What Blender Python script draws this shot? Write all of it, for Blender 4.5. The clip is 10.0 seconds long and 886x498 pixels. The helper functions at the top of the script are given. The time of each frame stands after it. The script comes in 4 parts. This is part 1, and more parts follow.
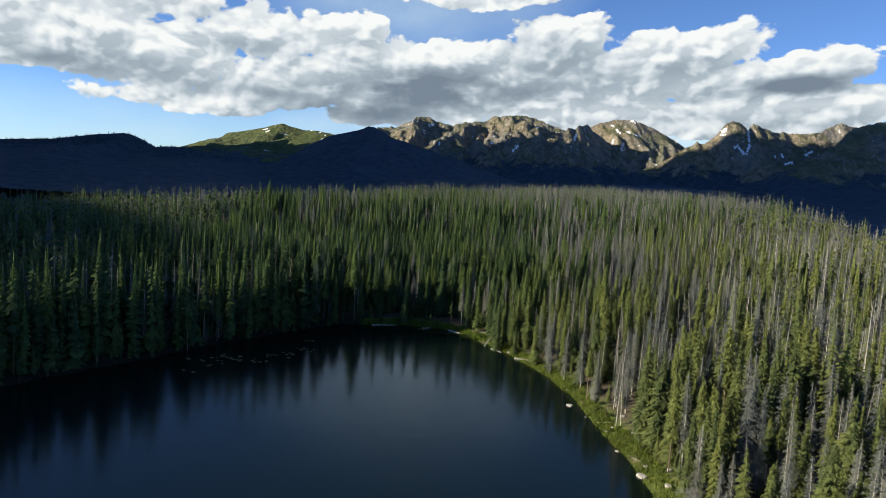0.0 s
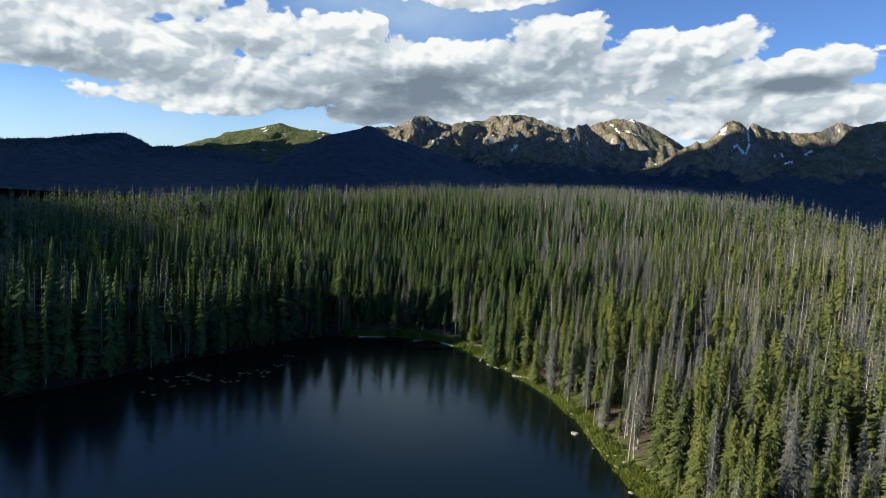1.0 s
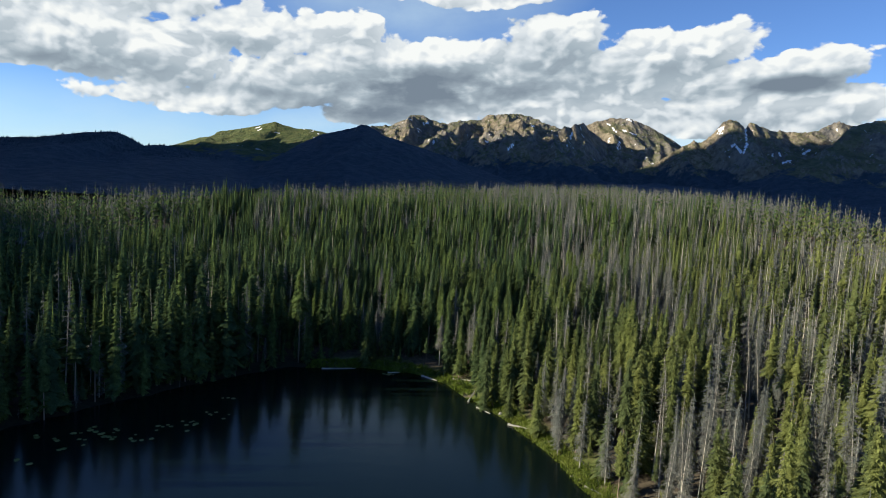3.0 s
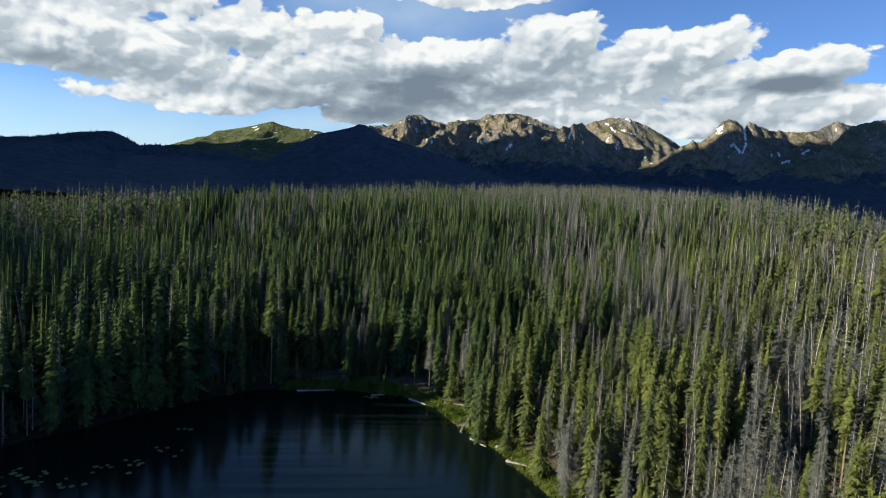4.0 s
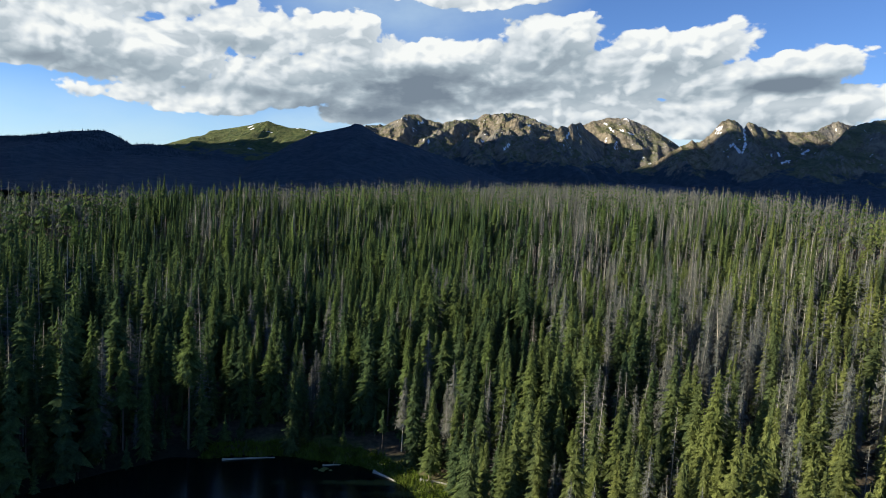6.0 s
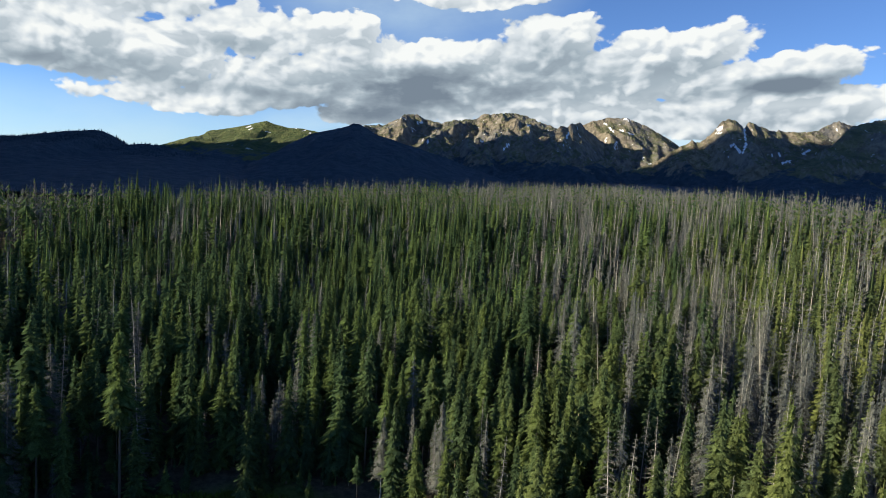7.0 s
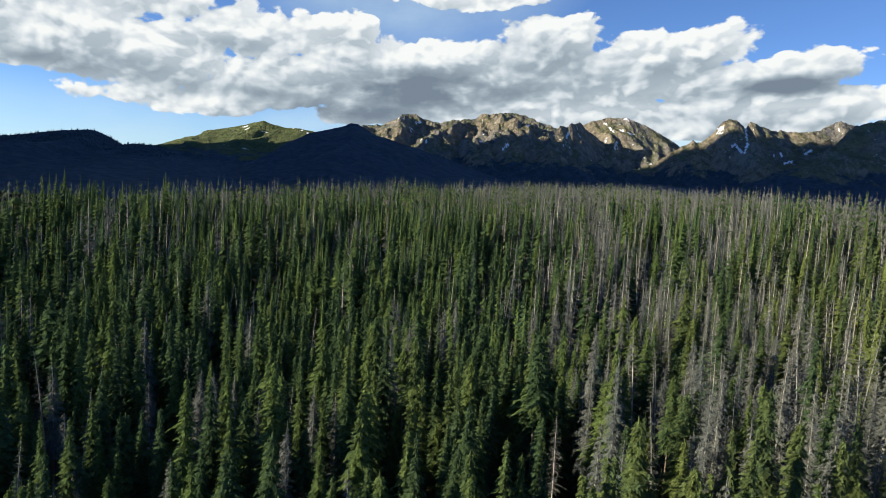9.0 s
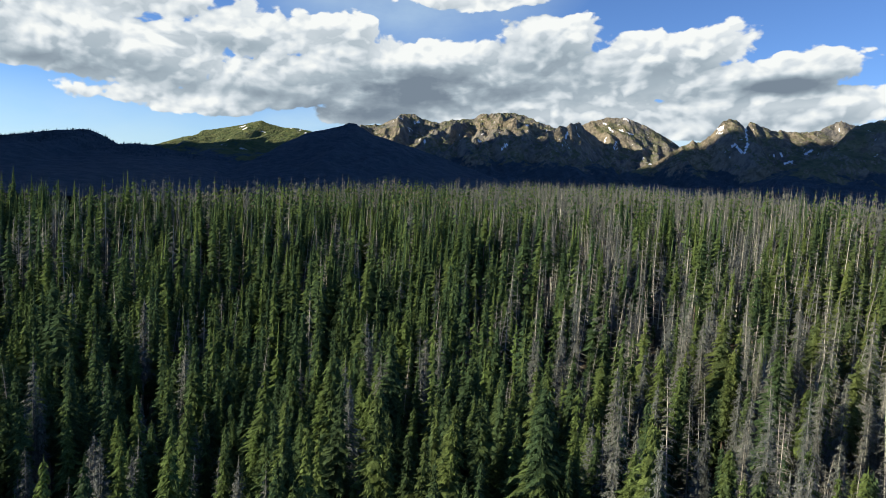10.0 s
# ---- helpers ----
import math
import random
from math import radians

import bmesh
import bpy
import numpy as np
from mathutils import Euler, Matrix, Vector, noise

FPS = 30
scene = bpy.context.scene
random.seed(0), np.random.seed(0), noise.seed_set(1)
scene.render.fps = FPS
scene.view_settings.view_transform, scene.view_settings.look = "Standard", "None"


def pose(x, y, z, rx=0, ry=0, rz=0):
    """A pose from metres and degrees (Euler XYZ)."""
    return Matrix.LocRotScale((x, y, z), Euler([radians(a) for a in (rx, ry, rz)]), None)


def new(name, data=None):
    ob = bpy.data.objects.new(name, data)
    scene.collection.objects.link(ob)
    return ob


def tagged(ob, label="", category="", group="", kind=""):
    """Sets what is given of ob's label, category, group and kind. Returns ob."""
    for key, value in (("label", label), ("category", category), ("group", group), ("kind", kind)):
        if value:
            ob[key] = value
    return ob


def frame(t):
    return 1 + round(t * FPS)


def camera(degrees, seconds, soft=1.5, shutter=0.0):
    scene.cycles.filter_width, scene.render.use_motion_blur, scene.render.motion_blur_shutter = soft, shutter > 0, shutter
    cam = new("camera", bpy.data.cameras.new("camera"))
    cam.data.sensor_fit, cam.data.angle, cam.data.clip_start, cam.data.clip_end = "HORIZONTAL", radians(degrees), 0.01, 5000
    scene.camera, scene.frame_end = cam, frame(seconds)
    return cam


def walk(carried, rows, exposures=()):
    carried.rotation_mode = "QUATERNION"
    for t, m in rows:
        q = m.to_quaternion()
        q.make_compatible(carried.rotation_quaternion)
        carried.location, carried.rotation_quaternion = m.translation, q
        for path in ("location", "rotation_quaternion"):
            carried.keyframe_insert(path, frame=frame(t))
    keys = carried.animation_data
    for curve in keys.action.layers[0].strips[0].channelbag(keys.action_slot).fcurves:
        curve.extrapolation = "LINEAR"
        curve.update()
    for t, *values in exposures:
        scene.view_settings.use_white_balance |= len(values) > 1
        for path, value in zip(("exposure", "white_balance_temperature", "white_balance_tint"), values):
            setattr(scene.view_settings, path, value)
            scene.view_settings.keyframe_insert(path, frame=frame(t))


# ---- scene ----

# ---------------------------------------------------------------- camera
cam = camera(66.0, 10.0, 0.95)
# seconds, x, y, z, yaw, pitch, lean
PATH = [
    (0.0, 0.00, 0.00, 42.50, 0.565, -5.983, 3.283),
    (1.0, 1.47, 14.85, 42.61, 0.476, -6.014, 3.257),
    (2.0, 2.94, 30.13, 42.59, 0.333, -6.032, 3.251),
    (3.0, 4.38, 45.88, 42.45, 0.177, -6.038, 3.256),
    (4.0, 5.80, 62.10, 42.20, 0.034, -6.032, 3.267),
    (5.0, 7.20, 78.79, 41.86, -0.078, -6.018, 3.278),
    (6.0, 8.60, 95.96, 41.47, -0.154, -5.997, 3.287),
    (7.0, 10.07, 113.58, 41.07, -0.198, -5.972, 3.293),
    (8.0, 11.67, 131.61, 40.72, -0.224, -5.947, 3.298),
    (9.0, 13.49, 150.00, 40.49, -0.260, -5.925, 3.304),
    (10.0, 15.64, 168.71, 40.45, -0.341, -5.911, 3.315),
]


def flight_pose(x, y, z, yaw, pitch, lean):
    turn = Matrix.Rotation(radians(yaw), 4, "Z") @ Matrix.Rotation(radians(90 + pitch), 4, "X")
    return Matrix.Translation((x, y, z)) @ turn @ Matrix.Rotation(radians(lean), 4, "Z")


walk(cam, [(row[0], flight_pose(*row[1:])) for row in PATH])

# ---------------------------------------------------------------- light
SUN_LEFT = 98.0      # degrees to the left of +y
SUN_UP = 18.0
sun_way = Vector((-math.sin(radians(SUN_LEFT)) * math.cos(radians(SUN_UP)),
                  math.cos(radians(SUN_LEFT)) * math.cos(radians(SUN_UP)), math.sin(radians(SUN_UP))))
sun = new("sun", bpy.data.lights.new("sun", "SUN"))
sun.data.energy, sun.data.angle, sun.data.color = 5.0, radians(0.55), (1.0, 0.89, 0.70)
sun.rotation_euler = sun_way.to_track_quat("Z", "Y").to_euler()
scene.view_settings.exposure = 0.97


class Nodes:
    """Short ways to lay out a node tree."""

    def __init__(self, tree):
        self.t = tree
        self.t.nodes.clear()

    def add(self, kind):
        return self.t.nodes.new(kind)

    def link(self, a, b):
        self.t.links.new(a, b)

    def put(self, socket, value):
        if isinstance(value, bpy.types.NodeSocket):
            self.link(value, socket)
        else:
            socket.default_value = value

    def math(self, op, a, b=0.0, c=0.0, clamp=False):
        n = self.add("ShaderNodeMath")
        n.operation, n.use_clamp = op, clamp
        for k, v in enumerate((a, b, c)):
            self.put(n.inputs[k], v)
        return n.outputs[0]

    def vec(self, x, y, z=0.0):
        n = self.add("ShaderNodeCombineXYZ")
        for k, v in enumerate((x, y, z)):
            self.put(n.inputs[k], v)
        return n.outputs[0]

    def vmath(self, op, a, b=(0, 0, 0)):
        n = self.add("ShaderNodeVectorMath")
        n.operation = op
        self.put(n.inputs[0], a)
        self.put(n.inputs[1], b)
        return n.outputs[0]

    def noise(self, vector, scale, detail=4.0, rough=0.5, distortion=0.0):
        n = self.add("ShaderNodeTexNoise")
        self.put(n.inputs["Vector"], vector)
        self.put(n.inputs["Scale"], scale)
        n.inputs["Detail"].default_value, n.inputs["Roughness"].default_value = detail, rough
        n.inputs["Distortion"].default_value = distortion
        return n.outputs["Fac"]

    def step(self, value, lo, hi):
        n = self.add("ShaderNodeMapRange")
        n.interpolation_type = "SMOOTHSTEP"
        self.put(n.inputs[0], value)
        n.inputs[1].default_value, n.inputs[2].default_value = lo, hi
        return n.outputs[0]

    def ramp(self, value, lo, hi, a, b):
        n = self.add("ShaderNodeMapRange")
        self.put(n.inputs[0], value)
        n.inputs[1].default_value, n.inputs[2].default_value = lo, hi
        n.inputs[3].default_value, n.inputs[4].default_value = a, b
        return n.outputs[0]

    def mix(self, fac, a, b):
        n = self.add("ShaderNodeMix")
        n.data_type = "RGBA"
        self.put(n.inputs[0], fac)
        self.put(n.inputs[6], a if isinstance(a, bpy.types.NodeSocket) else (*a, 1))
        self.put(n.inputs[7], b if isinstance(b, bpy.types.NodeSocket) else (*b, 1))
        return n.outputs[2]


# ---------------------------------------------------------------- sky with broken cumulus
def make_sky():
    world = bpy.data.worlds.new("evening_sky")
    scene.world = world
    world.use_nodes = True
    n = Nodes(world.node_tree)
    out = n.add("ShaderNodeOutputWorld")
    sky = n.add("ShaderNodeTexSky")
    sky.sky_type, sky.sun_disc = "NISHITA", False
    sky.sun_elevation, sky.sun_rotation = radians(SUN_UP), radians(-SUN_LEFT)
    sky.altitude, sky.air_density, sky.dust_density = 2800, 1.0, 0.2
    back = n.add("ShaderNodeBackground")
    back.inputs["Strength"].default_value = SKY_STRENGTH

    # bearing and height over the cloud bank's own slightly tilted axis
    way = n.add("ShaderNodeTexCoord").outputs["Generated"]
    tilt = n.add("ShaderNodeVectorRotate")
    tilt.rotation_type, tilt.invert = "EULER_XYZ", True
    turn = (Matrix.Rotation(radians(-6.0), 4, "X") @ Matrix.Rotation(radians(-3.28), 4, "Y")).to_euler()
    n.link(way, tilt.inputs["Vector"])
    tilt.inputs["Rotation"].default_value = turn
    parts = n.add("ShaderNodeSeparateXYZ")
    n.link(tilt.outputs[0], parts.inputs[0])
    u = n.math("ARCTAN2", parts.outputs[0], parts.outputs[1])
    v = n.math("ARCSINE", parts.outputs[2])

    def lobes(uu, vv):
        low = None
        for cu, cv, ru, rv, amp in CLOUD_LOBES:
            a = n.math("MULTIPLY", n.math("SUBTRACT", uu, cu), 1 / ru)
            b = n.math("MULTIPLY", n.math("SUBTRACT", vv, cv), 1 / rv)
            r2 = n.math("ADD", n.math("MULTIPLY", a, a), n.math("MULTIPLY", b, b))
            lobe = n.math("MAXIMUM", n.math("MULTIPLY", n.math("SUBTRACT", 1.0, r2), amp), -0.55)
            low = lobe if low is None else n.math("SMOOTH_MAX", low, lobe, 0.10)
        return low

    def billows(uu, vv, fine):
        """Rounded heaps with fainter ones on them; fine: how far down the heaping goes."""
        place = n.vec(uu, n.math("MULTIPLY", vv, 1.55), 3.7)
        warp = n.add("ShaderNodeTexNoise")
        n.link(place, warp.inputs["Vector"])
        warp.inputs["Scale"].default_value, warp.inputs["Detail"].default_value = 12.0, 2.0
        bent = n.add("ShaderNodeVectorMath")
        bent.operation = "MULTIPLY_ADD"
        n.link(warp.outputs["Color"], bent.inputs[0])
        bent.inputs[1].default_value = (0.035, 0.035, 0.0)
        n.link(place, bent.inputs[2])
        big = n.noise(bent.outputs[0], 9.0, 2.0 + 7.0 * fine, 0.50 + 0.09 * fine)
        puff = n.add("ShaderNodeTexVoronoi")
        puff.feature = "SMOOTH_F1"
        n.link(bent.outputs[0], puff.inputs["Vector"])
        puff.inputs["Scale"].default_value, puff.inputs["Detail"].default_value = 17.0, 1.0 + 2.0 * fine
        puff.inputs["Smoothness"].default_value, puff.inputs["Roughness"].default_value = 0.35, 0.5
        small = n.add("ShaderNodeTexVoronoi")
        small.feature = "SMOOTH_F1"
        n.link(bent.outputs[0], small.inputs["Vector"])
        small.inputs["Scale"].default_value, small.inputs["Detail"].default_value = 44.0, 1.0
        small.inputs["Smoothness"].default_value = 0.3
        heaps = n.math("MULTIPLY_ADD", n.math("SUBTRACT", 0.5, small.outputs["Distance"]), 0.17, n.math("MULTIPLY", n.math("SUBTRACT", 0.5, puff.outputs["Distance"]), 0.60))
        return n.math("MULTIPLY_ADD", n.math("SUBTRACT", big, 0.5), 1.15, heaps)

    low = lobes(u, v)
    here = n.math("ADD", low, billows(u, v, 1.0))
    cover = n.step(here, 0.0, 0.13)
    su, sv = n.math("ADD", u, -0.007), n.math("ADD", v, 0.010)
    slope = n.math("SUBTRACT", billows(u, v, 0.55), billows(su, sv, 0.55))
    lean_to_sun = n.math("SUBTRACT", low, lobes(n.math("ADD", u, -0.012), n.math("ADD", v, 0.022)))
    slope = n.math("MAXIMUM", slope, -0.10)
    lit = n.math("MULTIPLY_ADD", slope, 1.9, n.math("MULTIPLY_ADD", lean_to_sun, 0.42, 0.60))
    # thin rims are bright
    lit = n.math("MULTIPLY_ADD", n.step(here, 0.55, 0.05), 0.16, lit)
    # the flat undersides lie in the bank's own shade
    under = None
    for cu, cv, ru, rv, amp in CLOUD_BASES:
        a = n.math("MULTIPLY", n.math("SUBTRACT", u, cu), 1 / ru)
        b = n.math("MULTIPLY", n.math("SUBTRACT", v, cv), 1 / rv)
        r2 = n.math("ADD", n.math("MULTIPLY", a, a), n.math("MULTIPLY", b, b))
        lobe = n.math("MULTIPLY", n.math("MAXIMUM", n.math("SUBTRACT", 1.0, r2), 0.0), amp)
        under = lobe if under is None else n.math("MAXIMUM", under, lobe)
    streak = n.noise(n.vec(u, n.math("MULTIPLY", v, 2.2), 8.1), 10.0, 6.0, 0.55)
    under = n.math("MULTIPLY", under, n.ramp(streak, 0.3, 0.7, 0.35, 1.75))
    lit = n.math("MULTIPLY", lit, n.math("SUBTRACT", 1.0, n.math("MULTIPLY", under, 1.15), clamp=True), clamp=True)
    tone = n.add("ShaderNodeValToRGB")
    n.link(lit, tone.inputs[0])
    tone.color_ramp.elements[0].position, tone.color_ramp.elements[0].color = 0.0, (0.22, 0.28, 0.35, 1)
    tone.color_ramp.elements[1].position, tone.color_ramp.elements[1].color = 1.0, (1.06, 1.09, 1.07, 1)
    mid = tone.color_ramp.elements.new(0.35)
    mid.color = (0.44, 0.53, 0.60, 1)
    upper = tone.color_ramp.elements.new(0.68)
    upper.color = (0.79, 0.86, 0.91, 1)
    shown = n.vmath("MULTIPLY", tone.outputs[0], (0.45 / SKY_STRENGTH,) * 3)
    blue = n.vmath("MULTIPLY", sky.outputs[0], SKY_TINT)
    # thin veils of high cloud
    veil = None
    for cu, cv, ru, rv, amp in CLOUD_VEILS:
        a = n.math("MULTIPLY", n.math("SUBTRACT", u, cu), 1 / ru)
        b = n.math("MULTIPLY", n.math("SUBTRACT", v, cv), 1 / rv)
        r2 = n.math("ADD", n.math("MULTIPLY", a, a), n.math("MULTIPLY", b, b))
        lobe = n.math("MULTIPLY", n.math("MAXIMUM", n.math("SUBTRACT", 1.0, r2), 0.0), amp)
        veil = lobe if veil is None else n.math("ADD", veil, lobe)
    veil = n.math("MULTIPLY", veil, n.ramp(streak, 0.3, 0.7, 0.7, 1.3))
    pale = n.vmath("MULTIPLY", n.vec(0.70, 0.90, 1.0), (0.47 / SKY_STRENGTH,) * 3)
    n.link(n.mix(cover, n.mix(veil, blue, pale), shown), back.inputs["Color"])
    n.link(back.outputs[0], out.inputs["Surface"])


SKY_STRENGTH = 0.10
SKY_TINT = (0.41, 0.57, 0.84)


def bank(px, py, rx, ry, amp):
    """A cloud lobe, given on a plane 1.207 units ahead, 1.568 by 0.882 units large."""
    a = math.atan((px - 0.784) / 1.207)
    b = math.atan((0.441 - py) / math.hypot(1.207, px - 0.784))
    return a, b, rx / 1.207 * math.cos(a), ry / 1.207 * math.cos(a), amp


CLOUD_LOBES = [bank(*c) for c in (
    (0.08, 0.045, 0.26, 0.11, 1.0), (0.27, 0.10, 0.26, 0.085, 0.9), (0.33, 0.172, 0.24, 0.032, 0.8), (0.28, -0.01, 0.16, 0.05, 0.75),
    (0.45, 0.06, 0.13, 0.066, 0.9), (0.58, 0.065, 0.12, 0.062, 0.9), (0.52, 0.14, 0.28, 0.062, 0.95), (0.76, 0.11, 0.19, 0.062, 0.95),
    (0.80, 0.16, 0.30, 0.06, 1.0), (0.97, 0.078, 0.13, 0.066, 0.9), (1.05, 0.14, 0.22, 0.065, 1.0), (1.22, 0.09, 0.18, 0.058, 0.95),
    (1.22, 0.145, 0.22, 0.055, 0.95), (1.43, 0.118, 0.14, 0.05, 0.95), (1.34, 0.20, 0.40, 0.05, 1.0), (1.03, 0.203, 0.37, 0.050, 0.95),
    (0.83, -0.005, 0.17, 0.028, 0.85), (0.88, 0.10, 0.12, 0.045, 0.8), (0.68, 0.20, 0.17, 0.04, 0.9), (-0.6, 0.06, 0.5, 0.12, 0.7), (2.2, 0.16, 0.6, 0.08, 0.7))]
CLOUD_VEILS = [bank(*c) for c in ((0.74, -0.06, 0.34, 0.15, 0.50), (0.20, 0.26, 0.60, 0.12, 0.38), (0.68, 0.215, 0.22, 0.04, 0.5), (1.25, 0.235, 0.45, 0.06, 0.8))]
CLOUD_BASES = [bank(*c) for c in (
    (0.20, 0.12, 0.12, 0.032, 0.55), (0.06, 0.095, 0.08, 0.022, 0.35), (0.40, 0.078, 0.09, 0.016, 0.3), (0.50, 0.165, 0.24, 0.032, 0.38),
    (0.76, 0.156, 0.28, 0.046, 0.82), (0.62, 0.20, 0.20, 0.038, 0.62), (0.97, 0.128, 0.18, 0.045, 0.40), (1.42, 0.148, 0.16, 0.024, 0.66),
    (1.20, 0.13, 0.13, 0.03, 0.28), (1.28, 0.166, 0.14, 0.022, 0.32), (0.93, 0.09, 0.11, 0.03, 0.22), (1.2, 0.215, 0.3, 0.03, 0.2))]
make_sky()


# ---------------------------------------------------------------- materials
def material(name, build):
    m = bpy.data.materials.new(name)
    m.use_nodes = True
    n = Nodes(m.node_tree)
    out = n.add("ShaderNodeOutputMaterial")
    n.link(build(n), out.inputs["Surface"])
    return m


def surface(n, color, rough=0.8, bump=None, height=0.1, distance=1.0):
    p = n.add("ShaderNodeBsdfPrincipled")
    n.put(p.inputs["Base Color"], color if isinstance(color, bpy.types.NodeSocket) else (*color, 1))
    n.put(p.inputs["Roughness"], rough)
    p.inputs["Specular IOR Level"].default_value = 0.25
    if bump is not None:
        b = n.add("ShaderNodeBump")
        b.inputs["Strength"].default_value, b.inputs["Distance"].default_value = height, distance
        n.link(bump, b.inputs["Height"])
        n.link(b.outputs[0], p.inputs["Normal"])
    return p.outputs[0]


def world_place(n):
    return n.add("ShaderNodeNewGeometry").outputs["Position"]


def foliage(a, b, c, glow=0.42, ragged=False):
    """Needles whose green wanders from tree to tree and from tuft to tuft; ragged: with gaps between the needles."""
    def build(n):
        place = world_place(n)
        flat = n.vmath("MULTIPLY", place, (1, 1, 0.04))
        stand = n.noise(flat, 0.035, 3.0, 0.6)
        tree = n.noise(flat, 0.33, 2.0, 0.6)
        tuft = n.add("ShaderNodeNewGeometry").outputs["Random Per Island"]
        color = n.mix(n.step(tree, 0.40, 0.62), a, b)
        # sunlight put into the colour: brighter, yellower green on the near right side
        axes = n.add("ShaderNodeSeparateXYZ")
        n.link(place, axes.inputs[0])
        sunlit_mix = n.step(n.math("MULTIPLY_ADD", n.math("SUBTRACT", stand, 0.5), 160.0, n.math("MULTIPLY_ADD", axes.outputs[1], -0.60, axes.outputs[0])), -130.0, -30.0)
        sunlit_mix = n.math("MULTIPLY", sunlit_mix, n.ramp(tree, 0.38, 0.62, 0.35, 1.0))
        sunlit_mix = n.math("MULTIPLY", sunlit_mix, n.step(axes.outputs[1], 350.0, 270.0))
        color = n.mix(n.math("MULTIPLY", sunlit_mix, 0.62), color, c)
        value = n.add("ShaderNodeHueSaturation")
        n.link(color, value.inputs["Color"])
        needles = n.noise(place, 7.5, 3.0, 0.7)
        clump = n.noise(place, 1.5, 2.0, 0.6)
        mottle = n.math("MULTIPLY", n.ramp(needles, 0.32, 0.68, 0.55, 1.45), n.ramp(clump, 0.34, 0.66, 0.75, 1.25))
        n.link(n.math("MULTIPLY", n.ramp(tuft, 0, 1, 0.78, 1.22), mottle), value.inputs["Value"])
        n.link(n.ramp(tree, 0.3, 0.7, 0.485, 0.515), value.inputs["Hue"])
        d = n.add("ShaderNodeBsdfDiffuse")
        n.link(value.outputs[0], d.inputs["Color"])
        tr = n.add("ShaderNodeBsdfTranslucent")
        n.link(value.outputs[0], tr.inputs["Color"])
        s = n.add("ShaderNodeMixShader")
        s.inputs[0].default_value = glow
        n.link(d.outputs[0], s.inputs[1])
        n.link(tr.outputs[0], s.inputs[2])
        if not ragged:
            return s.outputs[0]
        gaps = n.math("GREATER_THAN", n.noise(n.vmath("MULTIPLY", place, (1.0, 1.0, 0.8)), 12.0, 2.0, 0.7), 0.42)
        clear = n.add("ShaderNodeBsdfTransparent")
        cut = n.add("ShaderNodeMixShader")
        n.link(gaps, cut.inputs[0])
        n.link(clear.outputs[0], cut.inputs[1])
        n.link(s.outputs[0], cut.inputs[2])
        return cut.outputs[0]
    return build


def twig_bark(a, b, ragged=False):
    def build(n):
        place = world_place(n)
        flat = n.vmath("MULTIPLY", place, (1, 1, 0.05))
        tree = n.noise(flat, 0.4, 2.0, 0.6)
        grain = n.noise(n.vmath("MULTIPLY", place, (9, 9, 1.2)), 1.0, 3.0, 0.6)
        piece = n.add("ShaderNodeNewGeometry").outputs["Random Per Island"]
        color = n.mix(n.step(tree, 0.36, 0.64), a, b)
        value = n.add("ShaderNodeHueSaturation")
        n.link(color, value.inputs["Color"])
        n.link(n.math("MULTIPLY", n.ramp(piece, 0, 1, 0.7, 1.3), n.ramp(grain, 0.3, 0.7, 0.75, 1.2)), value.inputs["Value"])
        s = surface(n, value.outputs[0], 0.85)
        if not ragged:
            return s
        gaps = n.math("GREATER_THAN", n.noise(n.vmath("MULTIPLY", place, (1.0, 1.0, 0.6)), 10.0, 2.0, 0.75), 0.54)
        clear = n.add("ShaderNodeBsdfTransparent")
        cut = n.add("ShaderNodeMixShader")
        n.link(gaps, cut.inputs[0])
        n.link(clear.outputs[0], cut.inputs[1])
        n.link(s, cut.inputs[2])
        return cut.outputs[0]
    return build


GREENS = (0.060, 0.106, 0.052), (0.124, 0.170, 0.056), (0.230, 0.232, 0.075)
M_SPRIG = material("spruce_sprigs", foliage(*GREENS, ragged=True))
M_BARK = material("conifer_bark", twig_bark((0.13, 0.10, 0.08), (0.27, 0.21, 0.16)))
M_DEAD = material("dead_twigs", twig_bark((0.118, 0.125, 0.112), (0.180, 0.178, 0.150)))
M_GREY = material("grey_twig_mass", twig_bark((0.100, 0.114, 0.104), (0.150, 0.156, 0.134), ragged=True))
M_SNAG = material("weathered_wood", twig_bark((0.25, 0.25, 0.22), (0.43, 0.41, 0.34)))
M_SHRUB = material("willow_leaves", foliage((0.07, 0.11, 0.025), (0.10, 0.14, 0.03), (0.12, 0.15, 0.04)))
M_GRASS = material("shore_grass", foliage((0.09, 0.15, 0.022), (0.14, 0.19, 0.03), (0.17, 0.17, 0.05), 0.3))
M_PAD = material("lily_pad", lambda n: surface(n, n.mix(n.add("ShaderNodeObjectInfo").outputs["Random"], (0.10, 0.13, 0.03), (0.24, 0.25, 0.08)), 0.4))


